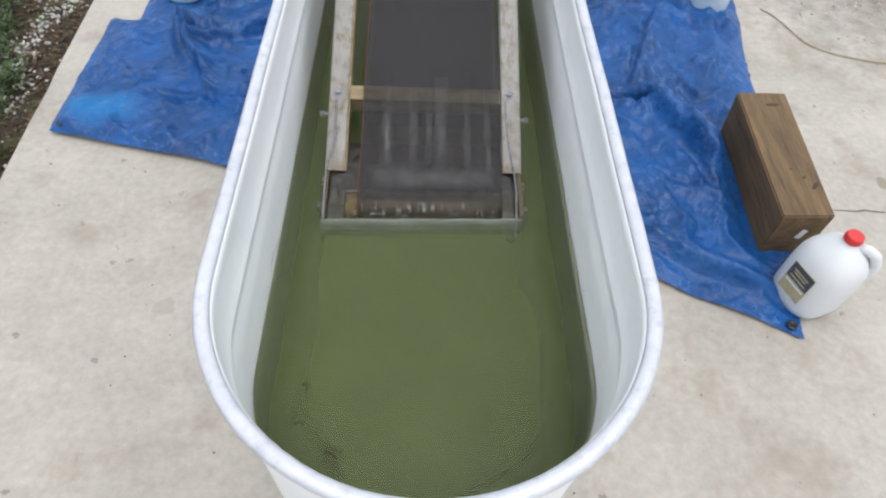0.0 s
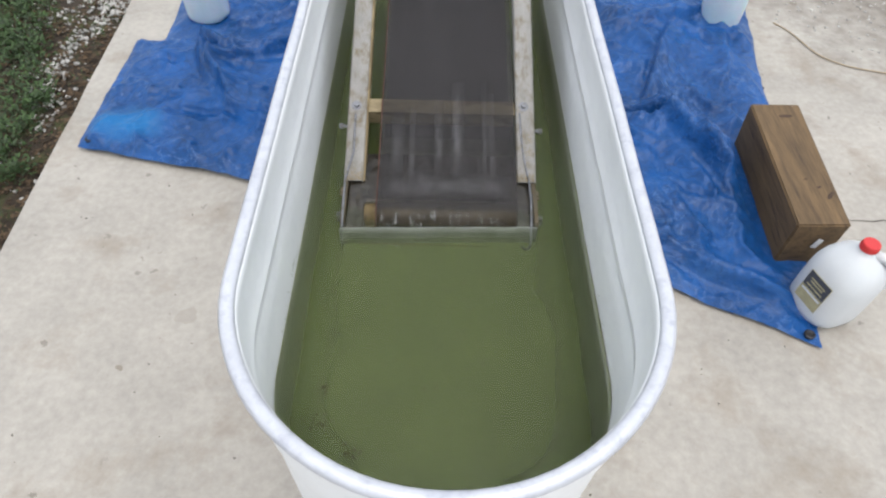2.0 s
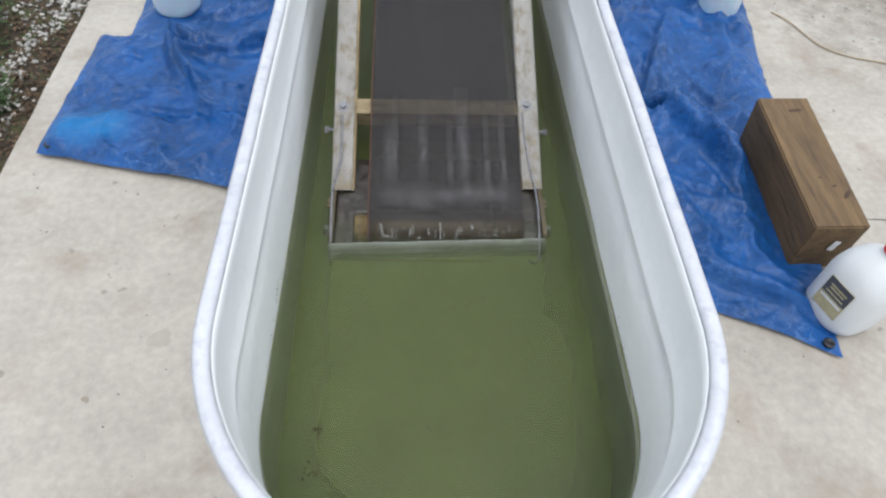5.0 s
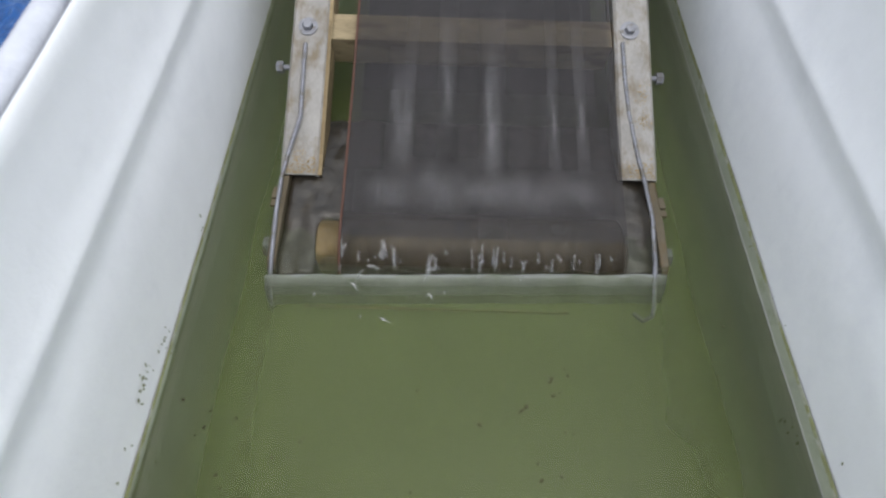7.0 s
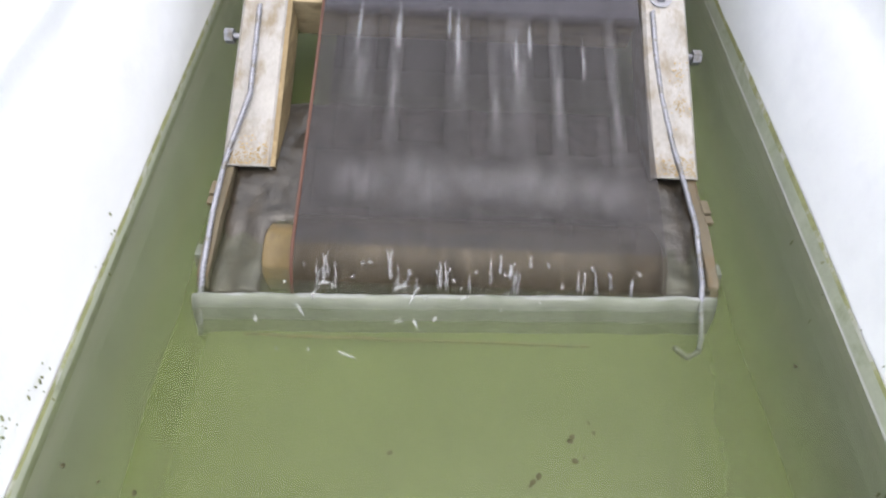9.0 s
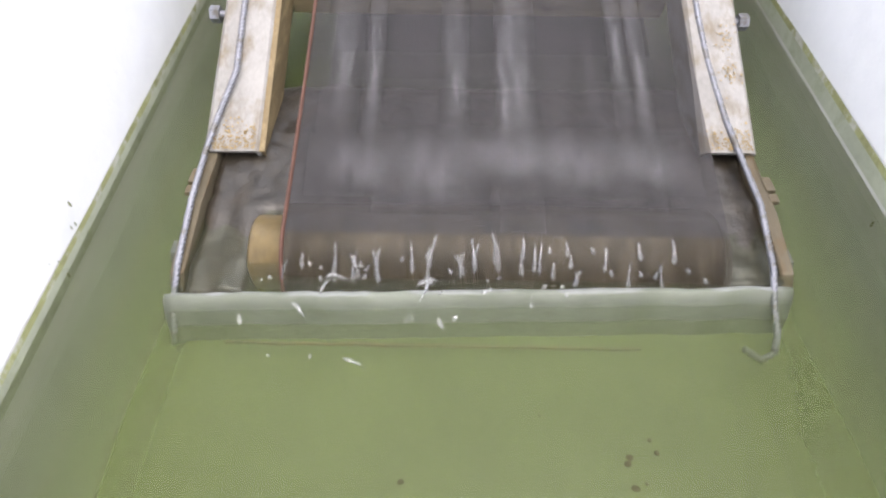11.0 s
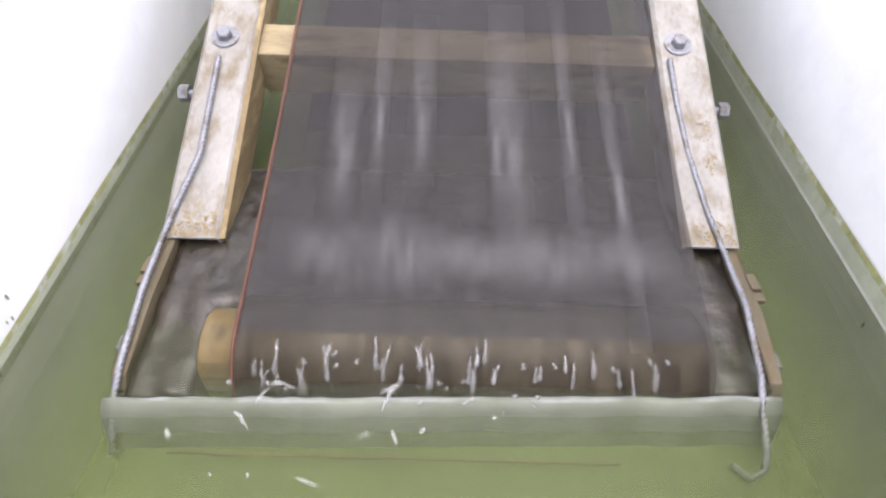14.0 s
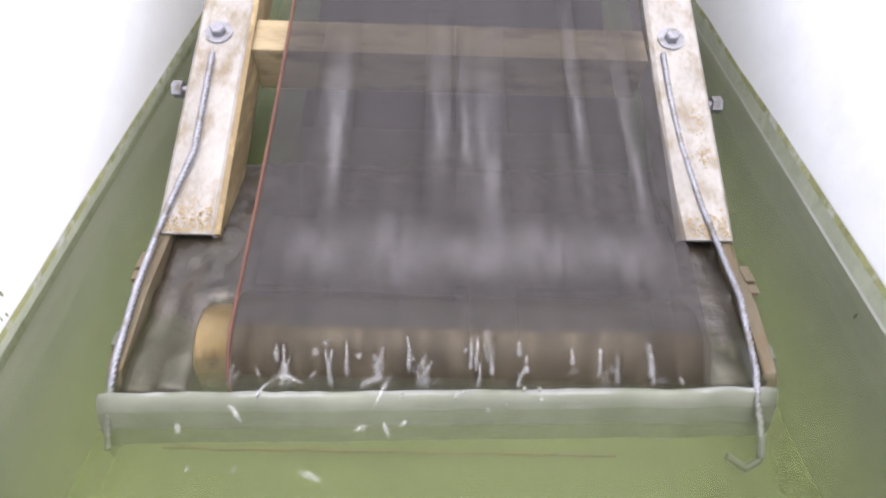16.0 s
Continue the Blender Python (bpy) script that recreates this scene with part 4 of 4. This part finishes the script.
# ---- tarps, timber block, jugs ----
def cloth(name, label, corners, folds, nx=46, ny=46, base=0.004, ripple=0.006, seed=0.0, plastic=None, hem=None, steps=(), flat=()):
    """A crumpled sheet between four corners; folds are (x, y, way x, way y, half width, height, length); steps are (height, reach, points):
    the sheet stands up by that height on the left of a line of points and sinks back over the reach;
    flat are (x0, x1, y0, y1) pressed down by what stands there."""
    tarp = thing(name, label, "tarp", group="tarps round the tank")
    bm = bmesh.new()
    a, b, c, d = (Vector(p).to_3d() for p in corners)
    grid = []
    for j in range(ny + 1):
        row = []
        for i in range(nx + 1):
            u, v = i / nx, j / ny
            p = a.lerp(b, u).lerp(d.lerp(c, u), v)
            edge = min(u, v, 1 - u, 1 - v)
            w = 0.012 * noise.noise((p.x * 5 + seed, p.y * 5, 0))
            z = ripple * (0.8 + 0.8 * noise.noise((p.x * 2.6 + seed, p.y * 2.6, 1)))
            z += ripple * 1.5 * ridge(p.x * 3.2 + seed, p.y * 2.6, 2) * (0.5 + 0.5 * noise.noise((p.x * 2, p.y * 2, seed)))
            z += ripple * 1.2 * ridge(p.x * 8 + p.y * 3, p.y * 7 + seed, 5) + ripple * 0.38 * ridge(p.x * 19 + seed, p.y * 16 - p.x * 6, 7) + ripple * 0.10 * ridge(p.x * 42 + p.y * 12, p.y * 38 + seed, 9)
            for fx, fy, wx, wy, half, high, length in folds:
                q = Vector((p.x - fx, p.y - fy))
                along = q.x * wx + q.y * wy
                off = -q.x * wy + q.y * wx + 0.022 * math.sin(along * 9)
                if -0.05 < along < length:
                    fade = min(1, (along + 0.05) / 0.08, (length - along) / 0.1)
                    # steep on one side, gentle on the other
                    k = 1 - (off / half if off > 0 else -off / (half * 0.3))
                    z += high * max(0, k) ** 1.3 * fade
            for high, reach, line in steps:
                best, side = 9.0, 1.0
                for k in range(len(line) - 1):
                    m, e = Vector(line[k]), Vector(line[k + 1]) - Vector(line[k])
                    q = Vector((p.x, p.y)) - m
                    h = min(1, max(0, q.dot(e) / e.length_squared))
                    gap = (q - e * h).length
                    if gap < best:
                        best, side, end = gap, e.x * q.y - e.y * q.x, k + h
                fade = min(1, 4 * end / (len(line) - 1), 4 * (1 - end / (len(line) - 1)))
                if side > 0:
                    z += high * fade * min(1, best / 0.008) * max(0, 1 - best / reach) ** 1.5
                else:
                    z -= 0.4 * high * fade * max(0, 1 - best / 0.03)
            for x0, x1, y0, y1 in flat:
                away = math.hypot(max(x0 - p.x, 0, p.x - x1), max(y0 - p.y, 0, p.y - y1))
                z *= min(1, 0.15 + away / 0.07)
            z = max(0.003, base + z * min(1, 0.25 + edge * 14))
            if hem:
                # the upper layer stops short of the lower one
                e = (b - a).normalized()
                inside = -(p.x - a.x) * e.y + (p.y - a.y) * e.x
                z += 0.020 * min(1, max(0, (inside - hem - 0.012 * noise.noise((p.x * 6, p.y * 6, 3))) / 0.008))
            row.append(bm.verts.new((p.x + w, p.y + w * 0.7, z)))
        grid.append(row)
    for r, s in zip(grid, grid[1:]):
        for i in range(nx):
            bm.faces.new((r[i], r[i + 1], s[i + 1], s[i]))
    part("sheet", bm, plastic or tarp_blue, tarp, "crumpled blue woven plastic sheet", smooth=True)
    return tarp


def grommet(tarp, x, y, z=0.008):
    bm = lathe([(0.012, -0.01), (0.0140, 0.0020), (0.010, 0.0036), (0.006, 0.002)], 16)
    bmesh.ops.transform(bm, matrix=pose(x, y, z), verts=bm.verts)
    part("grommet", bm, grommet_dark, tarp, "dark round grommet")


left_tarp = cloth("tarp", "crumpled blue plastic tarp folded double on concrete", [(-1.128, 1.742), (-0.20, 1.532), (-0.20, 2.35), (-1.125, 2.315)],
                  [(-0.86, 2.27, 0.42, -0.9, 0.09, 0.050, 0.42), (-1.0, 2.20, 1, 0.08, 0.10, 0.035, 0.55), (-0.95, 1.99, 1, 0.02, 0.035, 0.012, 0.5), (-0.78, 2.13, 0.8, 0.55, 0.06, 0.030, 0.3), (-0.7, 1.93, 0.9, -0.4, 0.05, 0.02, 0.3)],
                  130, 110, seed=3.0, base=0.010, ripple=0.018, plastic=tarp_faded,
                  steps=[(0.048, 0.16, [(-0.93, 2.31), (-0.839, 2.255), (-0.78, 2.19), (-0.80, 2.11), (-0.709, 1.947), (-0.60, 1.90)]), (0.020, 0.12, [(-0.93, 1.925), (-0.75, 1.905), (-0.60, 1.895), (-0.42, 1.87)])])
grommet(left_tarp, -1.092, 1.762, 0.033)
far_tarp = cloth("tarp", "crumpled blue plastic tarp lying under a folded flap", [(-1.02, 2.26), (-0.18, 2.26), (-0.20, 3.3), (-1.09, 3.3)],
                 [(-0.85, 2.62, 1, 0.15, 0.08, 0.035, 0.6), (-0.75, 2.42, 0.8, 0.6, 0.07, 0.045, 0.4)], 80, 80, seed=9.0, ripple=0.012)
right_tarp = cloth("tarp", "wide crumpled blue plastic tarp spread beside the tank", [(0.20, 1.474), (0.963, 1.079), (1.245, 2.80), (0.20, 3.2)],
                   [(0.70, 1.935, 0.42, -0.9, 0.10, 0.050, 0.44), (0.56, 1.955, 1, -0.12, 0.06, 0.035, 0.26), (0.78, 2.15, -0.35, 0.93, 0.10, 0.040, 0.5), (0.60, 1.40, 0.84, -0.54, 0.05, 0.022, 0.45),
                    (0.95, 2.05, 0.3, 0.95, 0.08, 0.022, 0.45), (0.78, 1.80, 0.30, -0.95, 0.05, 0.026, 0.30), (0.66, 2.45, 0.95, 0.3, 0.09, 0.04, 0.4), (0.7, 1.6, 0.9, -0.42, 0.05, 0.016, 0.3)],
                   130, 230, seed=1.0, ripple=0.019, hem=0.065, flat=[(0.90, 1.09, 1.33, 1.83), (0.93, 1.07, 1.14, 1.28)],
                   steps=[(0.062, 0.20, [(0.92, 1.40), (0.885, 1.602), (0.824, 1.758), (0.726, 1.899), (0.669, 1.871), (0.627, 1.907), (0.50, 1.95)]), (0.036, 0.15, [(0.86, 2.46), (0.78, 2.30), (0.70, 2.08), (0.66, 1.98)])])
grommet(right_tarp, 0.938, 1.114, 0.017)
grommet(right_tarp, 1.122, 2.120, 0.026)


def build_block():
    block = thing("timber_block", "heavy brown sawn timber block standing on a blue tarp", "wood block", at=pose(0, 0, 0))
    bm = bmesh.new()
    top = [(0.905, 1.331), (1.046, 1.335), (1.081, 1.824), (0.932, 1.821)]
    v0 = [bm.verts.new((x + (0.012 if i in (0, 3) else 0.006), y + (0.01 if i < 2 else 0), 0.010)) for i, (x, y) in enumerate(top)]
    v1 = [bm.verts.new((x, y, 0.186)) for x, y in top]
    for i in range(4):
        j = (i + 1) % 4
        bm.faces.new((v0[i], v0[j], v1[j], v1[i]))
    bm.faces.new(v0[::-1])
    bm.faces.new(v1)
    bmesh.ops.bevel(bm, geom=bm.edges[:], offset=0.004, segments=2, affect="EDGES")
    body = part("body", bm, timber, block, "brown weathered sawn timber")
    for x, y, a, b, turn in ((1.02, 1.765, 0.022, 0.007, 0.1), (1.03, 1.44, 0.018, 0.006, 0.9), (1.01, 1.47, 0.008, 0.004, 0.5), (0.985, 1.50, 0.006, 0.003, 0.2)):
        bm = bmesh.new()
        bm.faces.new([bm.verts.new((x + a * math.cos(t) * math.cos(turn) - b * math.sin(t) * math.sin(turn), y + a * math.cos(t) * math.sin(turn) + b * math.sin(t) * math.cos(turn), 0.1865)) for t in (6.283 * i / 16 for i in range(16))])
        part("knot", bm, timber_knot, body, "dark split knot")
    tag = box((0.016, 0.002, 0.034), (0.991, 1.3345, 0.112), 0.0008, Matrix.Rotation(0.25, 4, "Y"))
    part("tag", tag, label_pale, block, "small white paper tag")


build_block()


def rounded(half, r, z, bulge=0.0, steps=6):
    pts = []
    for cx, cy, a0 in ((1, 1, 0), (-1, 1, 90), (-1, -1, 180), (1, -1, 270)):
        for i in range(steps + 1):
            a = math.radians(a0 + 90 * i / steps)
            pts.append((cx * (half - r) + r * math.cos(a), cy * (half - r) + r * math.sin(a), z))
    return pts


def build_jug(at, filled, labelled):
    jug = thing("water_jug", "translucent one-gallon plastic jug with a red cap" if labelled else "plastic gallon jug filled with water standing on a tarp", "jug", group="plastic jugs", at=at)
    bm = bmesh.new()
    prof = [(0.060, 0.040, 0.0), (0.069, 0.048, 0.004), (0.0745, 0.054, 0.014), (0.0770, 0.058, 0.030), (0.0770, 0.058, 0.13), (0.0755, 0.058, 0.150), (0.070, 0.056, 0.174), (0.058, 0.049, 0.196), (0.040, 0.037, 0.214), (0.026, 0.0255, 0.226), (0.0195, 0.0194, 0.232), (0.0185, 0.0184, 0.242)]
    if filled:
        prof = [(h, min(h * 0.98, r + 0.012), z) for h, r, z in prof]
    rings = [[bm.verts.new(p) for p in rounded(h, r, z)] for h, r, z in prof]
    k = len(rings[0])
    for a, b in zip(rings, rings[1:]):
        for j in range(k):
            bm.faces.new((a[j], a[(j + 1) % k], b[(j + 1) % k], b[j]))
    bm.faces.new(rings[0][::-1])
    bm.faces.new(rings[-1])
    body = part("body", bm, jug_water if filled else jug_plastic, jug, "pale milky plastic body", smooth=True)
    loop = [(0.022, 0, 0.222), (0.050, 0, 0.224), (0.076, 0, 0.212), (0.090, 0, 0.188), (0.092, 0, 0.160), (0.089, 0, 0.138), (0.080, 0, 0.122)]
    loop = [(0.63 * x, 0.63 * x, z) for x, y, z in loop]
    part("handle", tube(loop, [0.012, 0.0125, 0.0125, 0.0125, 0.0125, 0.0125, 0.012], 12), jug_water if filled else jug_plastic, jug, "moulded loop handle", smooth=True)
    bm = lathe([(0.0195, 0.236), (0.0205, 0.238), (0.0205, 0.252), (0.019, 0.2555), (0.012, 0.256)], 32)
    cap = part("cap", bm, cap_red if labelled else label_pale, jug, "ribbed red screw cap" if labelled else "")
    for i in range(20):
        a = 6.283 * i / 20
        part("rib", box((0.0012, 0.0016, 0.010), (0.0208 * math.cos(a), 0.0208 * math.sin(a), 0.2435), 0, Matrix.Rotation(a, 4, "Z")), cap_red if labelled else label_pale, cap)
    if labelled:
        lab = part("label", box((0.070, 0.0014, 0.098), (0.0, -0.0768, 0.096), 0.0), label_gold, jug, "dark and gold printed paper label")
        part("label_band", box((0.068, 0.0012, 0.050), (0.0, -0.0776, 0.119), 0.0), label_dark, lab)
        part("label_band", box((0.060, 0.0012, 0.006), (0.0, -0.0776, 0.084), 0.0), label_pale, lab)
        for z, w in ((0.126, 0.046), (0.117, 0.040), (0.104, 0.050)):
            part("print_bar", box((w, 0.0012, 0.0045), (0, -0.0782, z), 0.0), label_gold, lab)
    return jug


build_jug(pose(1.000, 1.210, 0.010, 0, 0, -70), False, True)
build_jug(pose(-0.895, 2.492, 0.022, 0, 0, 70), True, False)
build_jug(pose(1.085, 2.545, 0.016, 0, 0, 110), True, False)


def build_cord():
    pts = [Vector(p) for p in ((1.33, 2.58, 0.005), (1.374, 2.515, 0.005), (1.43, 2.37, 0.005), (1.50, 2.305, 0.005), (1.598, 2.27, 0.005), (1.70, 2.25, 0.005), (1.95, 2.24, 0.005), (2.3, 2.30, 0.005))]
    fine = []
    for i in range(len(pts) - 1):
        p0, p1, p2, p3 = pts[max(i - 1, 0)], pts[i], pts[i + 1], pts[min(i + 2, len(pts) - 1)]
        for j in range(8):
            t = j / 8
            fine.append(0.5 * ((2 * p1) + (p2 - p0) * t + (2 * p0 - 5 * p1 + 4 * p2 - p3) * t * t + (3 * p1 - p0 - 3 * p2 + p3) * t ** 3))
    tagged(part("cord", tube(fine, 0.0026, 8), cord_tan, smooth=True), "thin tan cord lying on the concrete", "cord")


build_cord()


# ---- moving water and seam ----
def strip(width, length, height, lumps=7):
    """A thin wet streak that lies along y, thickest in its middle."""
    bm = bmesh.new()
    rows = []
    for i in range(lumps + 1):
        v = i / lumps
        w = width * (0.25 + 0.75 * math.sin(math.pi * min(1, v * 1.0 + 0.12))) * random.uniform(0.6, 1.1)
        x = width * 0.5 * noise.noise((v * 3, width * 900, length * 70))
        y = length * (v - 0.5)
        rows.append([bm.verts.new(p) for p in ((x - w / 2, y, 0), (x, y, height), (x + w / 2, y, 0))])
    for a, b in zip(rows, rows[1:]):
        bm.faces.new((a[0], a[1], b[1], b[0]))
        bm.faces.new((a[1], a[2], b[2], b[1]))
    return bm


def build_moving():
    seam = part("belt_seam", box((BELT_R - BELT_L - 0.004, 0.10, 0.0012)), seam_cloth, machine, "darker overlapped belt seam")
    # trickles of water, added to carry the highlights that trail the seam
    for x in (-0.11, -0.075, -0.03, -0.022, 0.03, 0.042, 0.09):
        bm = strip(random.uniform(0.003, 0.006), random.uniform(0.03, 0.06), 0.0016)
        bmesh.ops.translate(bm, verts=bm.verts, vec=(x, -0.075 + random.uniform(-0.02, 0.02), 0.001))
        part("drip", bm, bead, seam, "water trickle shaped for the shine below the seam", smooth=True)
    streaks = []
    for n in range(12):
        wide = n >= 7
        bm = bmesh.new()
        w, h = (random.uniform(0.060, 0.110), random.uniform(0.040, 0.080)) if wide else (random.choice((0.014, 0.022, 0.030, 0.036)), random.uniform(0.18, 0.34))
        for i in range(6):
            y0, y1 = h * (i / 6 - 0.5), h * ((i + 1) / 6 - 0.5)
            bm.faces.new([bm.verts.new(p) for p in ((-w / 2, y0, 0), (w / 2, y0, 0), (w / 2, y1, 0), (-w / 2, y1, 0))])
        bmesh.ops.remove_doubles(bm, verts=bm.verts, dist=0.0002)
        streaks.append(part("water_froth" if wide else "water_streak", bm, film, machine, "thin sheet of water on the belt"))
    # rivulets of clear water, strewn to give the roller its glints
    rivulets = []
    for n in range(40):
        bm = bmesh.new()
        kind = n % 5
        for strand in range(2 if kind == 0 else 1):
            pts, rad, x = [], [], 0.0
            arc = random.uniform(0.05, 0.12) if kind in (1, 3) else random.uniform(0.18, 0.60)
            drift = random.uniform(-0.0004, 0.0004)
            for i in range(8):
                v = i / 7
                a = arc * (0.5 - v)
                x += drift + random.uniform(-0.0006, 0.0006)
                split = (strand - 0.5) * 0.009 * max(0, 0.55 - v) if kind == 0 else 0
                r = ROLLER_R + 0.0021
                pts.append((x + split, -r * math.cos(a), r * math.sin(a)))
                rad.append((0.0003 + 0.0013 * v * v + random.uniform(0, 0.0009)) * (0.25 if i in (0, 7) else 1))
            tube(pts, rad, 6, bm)
        rivulets.append(part("rivulet", bm, bead, machine, "glistening rivulet on the roller", smooth=True))
    drops = []
    for _ in range(26):
        bm = bmesh.new()
        if len(drops) % 3 == 0:
            way, length = random.uniform(-0.5, 0.5), random.uniform(0.007, 0.017)
            tube([(way * length * v + random.uniform(-0.0008, 0.0008), -length * v, 0.003 * math.sin(3 * v)) for v in (i / 5 for i in range(6))], [0.0004] + [random.uniform(0.0005, 0.0015) for _ in range(4)] + [0.0004], 6, bm)
        else:
            stone(bm, (0, 0, 0), random.uniform(0.0007, 0.0020), 1.7)
        drops.append(tagged(part("water_drop", bm, bead, smooth=True), "clear drop of water flung from the roller", "water drop", group="flung drops"))
    return seam, streaks, rivulets, drops


seam, streaks, rivulets, drops = build_moving()
SEAM_TIMES = (-3.0, 2.9, 8.76, 14.68, 20.6)


def motions():
    ticks = [round(0.1 * i, 1) for i in range(161)]
    # roller: seven turns in ten seconds of each row stay under a quarter turn
    walk(roller, [(t, pose(ROLLER.x, ROLLER.y, ROLLER.z, -70 * i)) for i, t in enumerate(ticks)])
    # seam: up the slope, then back below the water
    rows = []
    for t in ticks:
        last = max(s for s in SEAM_TIMES if s <= t + 1e-6)
        nxt = min(s for s in SEAM_TIMES if s > t + 1e-6)
        go = t - last
        s = 0.02 + 1.08 * go
        if s < 0.76:
            y, z = belt_point(s)
            rows.append((t, pose((BELT_L + BELT_R) / 2, y, z + 0.0034, math.degrees(UP))))
        else:
            k = min(1, (go - 0.7) / max(0.1, nxt - last - 0.75))
            y, z = belt_point(0.78 * (1 - k) + 0.05 * k)
            rows.append((t, pose((BELT_L + BELT_R) / 2, y, z - 0.092 - 0.02 * k, math.degrees(UP))))
    walk(seam, rows)
    rng = random.Random(4)
    lanes = []
    for n in range(7):
        x = (-0.100, -0.078, -0.028, 0.012, 0.026, 0.080, 0.116)[n]
        p, q = rng.uniform(0, 6.28), rng.uniform(0.8, 1.6)
        lanes.append([min(BELT_R - 0.028, max(BELT_L + 0.028, x + 0.013 * math.sin(q * t + p) + rng.uniform(-0.003, 0.003))) for t in ticks[::2]])
    for n, ob in enumerate(streaks):
        wide = n >= 7
        rows = []
        for i, t in enumerate(ticks[::2]):
            y, z = belt_point(0.052 + 0.005 * rng.uniform(-1, 1) if wide else 0.15 + 0.03 * rng.uniform(-1, 1) + 0.01 * (n % 3))
            rows.append((t, pose(BELT_L + 0.047 + 0.050 * (n - 7) + 0.02 * (lanes[n % 7][i] - lanes[n % 7][0]) if wide else lanes[n % 7][i], y, z + 0.0024 + 0.0003 * n, math.degrees(UP))))
        walk(ob, rows)
    for n, ob in enumerate(rivulets):
        x = -0.128 + 0.268 * (n * 0.618 % 1)
        rows = []
        for t in ticks:
            rows.append((t, pose(x + rng.gauss(0, 0.009), ROLLER.y, ROLLER.z, -rng.uniform(32, 62))))
        walk(ob, rows)
    for n, ob in enumerate(drops):
        near = n >= 14
        x0 = -0.14 + (0.22 if near else 0.11 if n % 4 else 0.25) * rng.random()
        reach, high = (0.024, 0.012) if near else (0.055, 0.045)
        rows = []
        for i, t in enumerate(ticks):
            k = ((i + 3 * n) % 5) / 4
            rows.append((t, pose(x0 - 0.02 * k + rng.uniform(-0.006, 0.006), 1.126 - reach * k, WATER_Z + 0.010 + high * k * (1.05 - k) * 2 - 0.008 * k, 40 * k, 0, 20 * n)))
        walk(ob, rows)


motions()
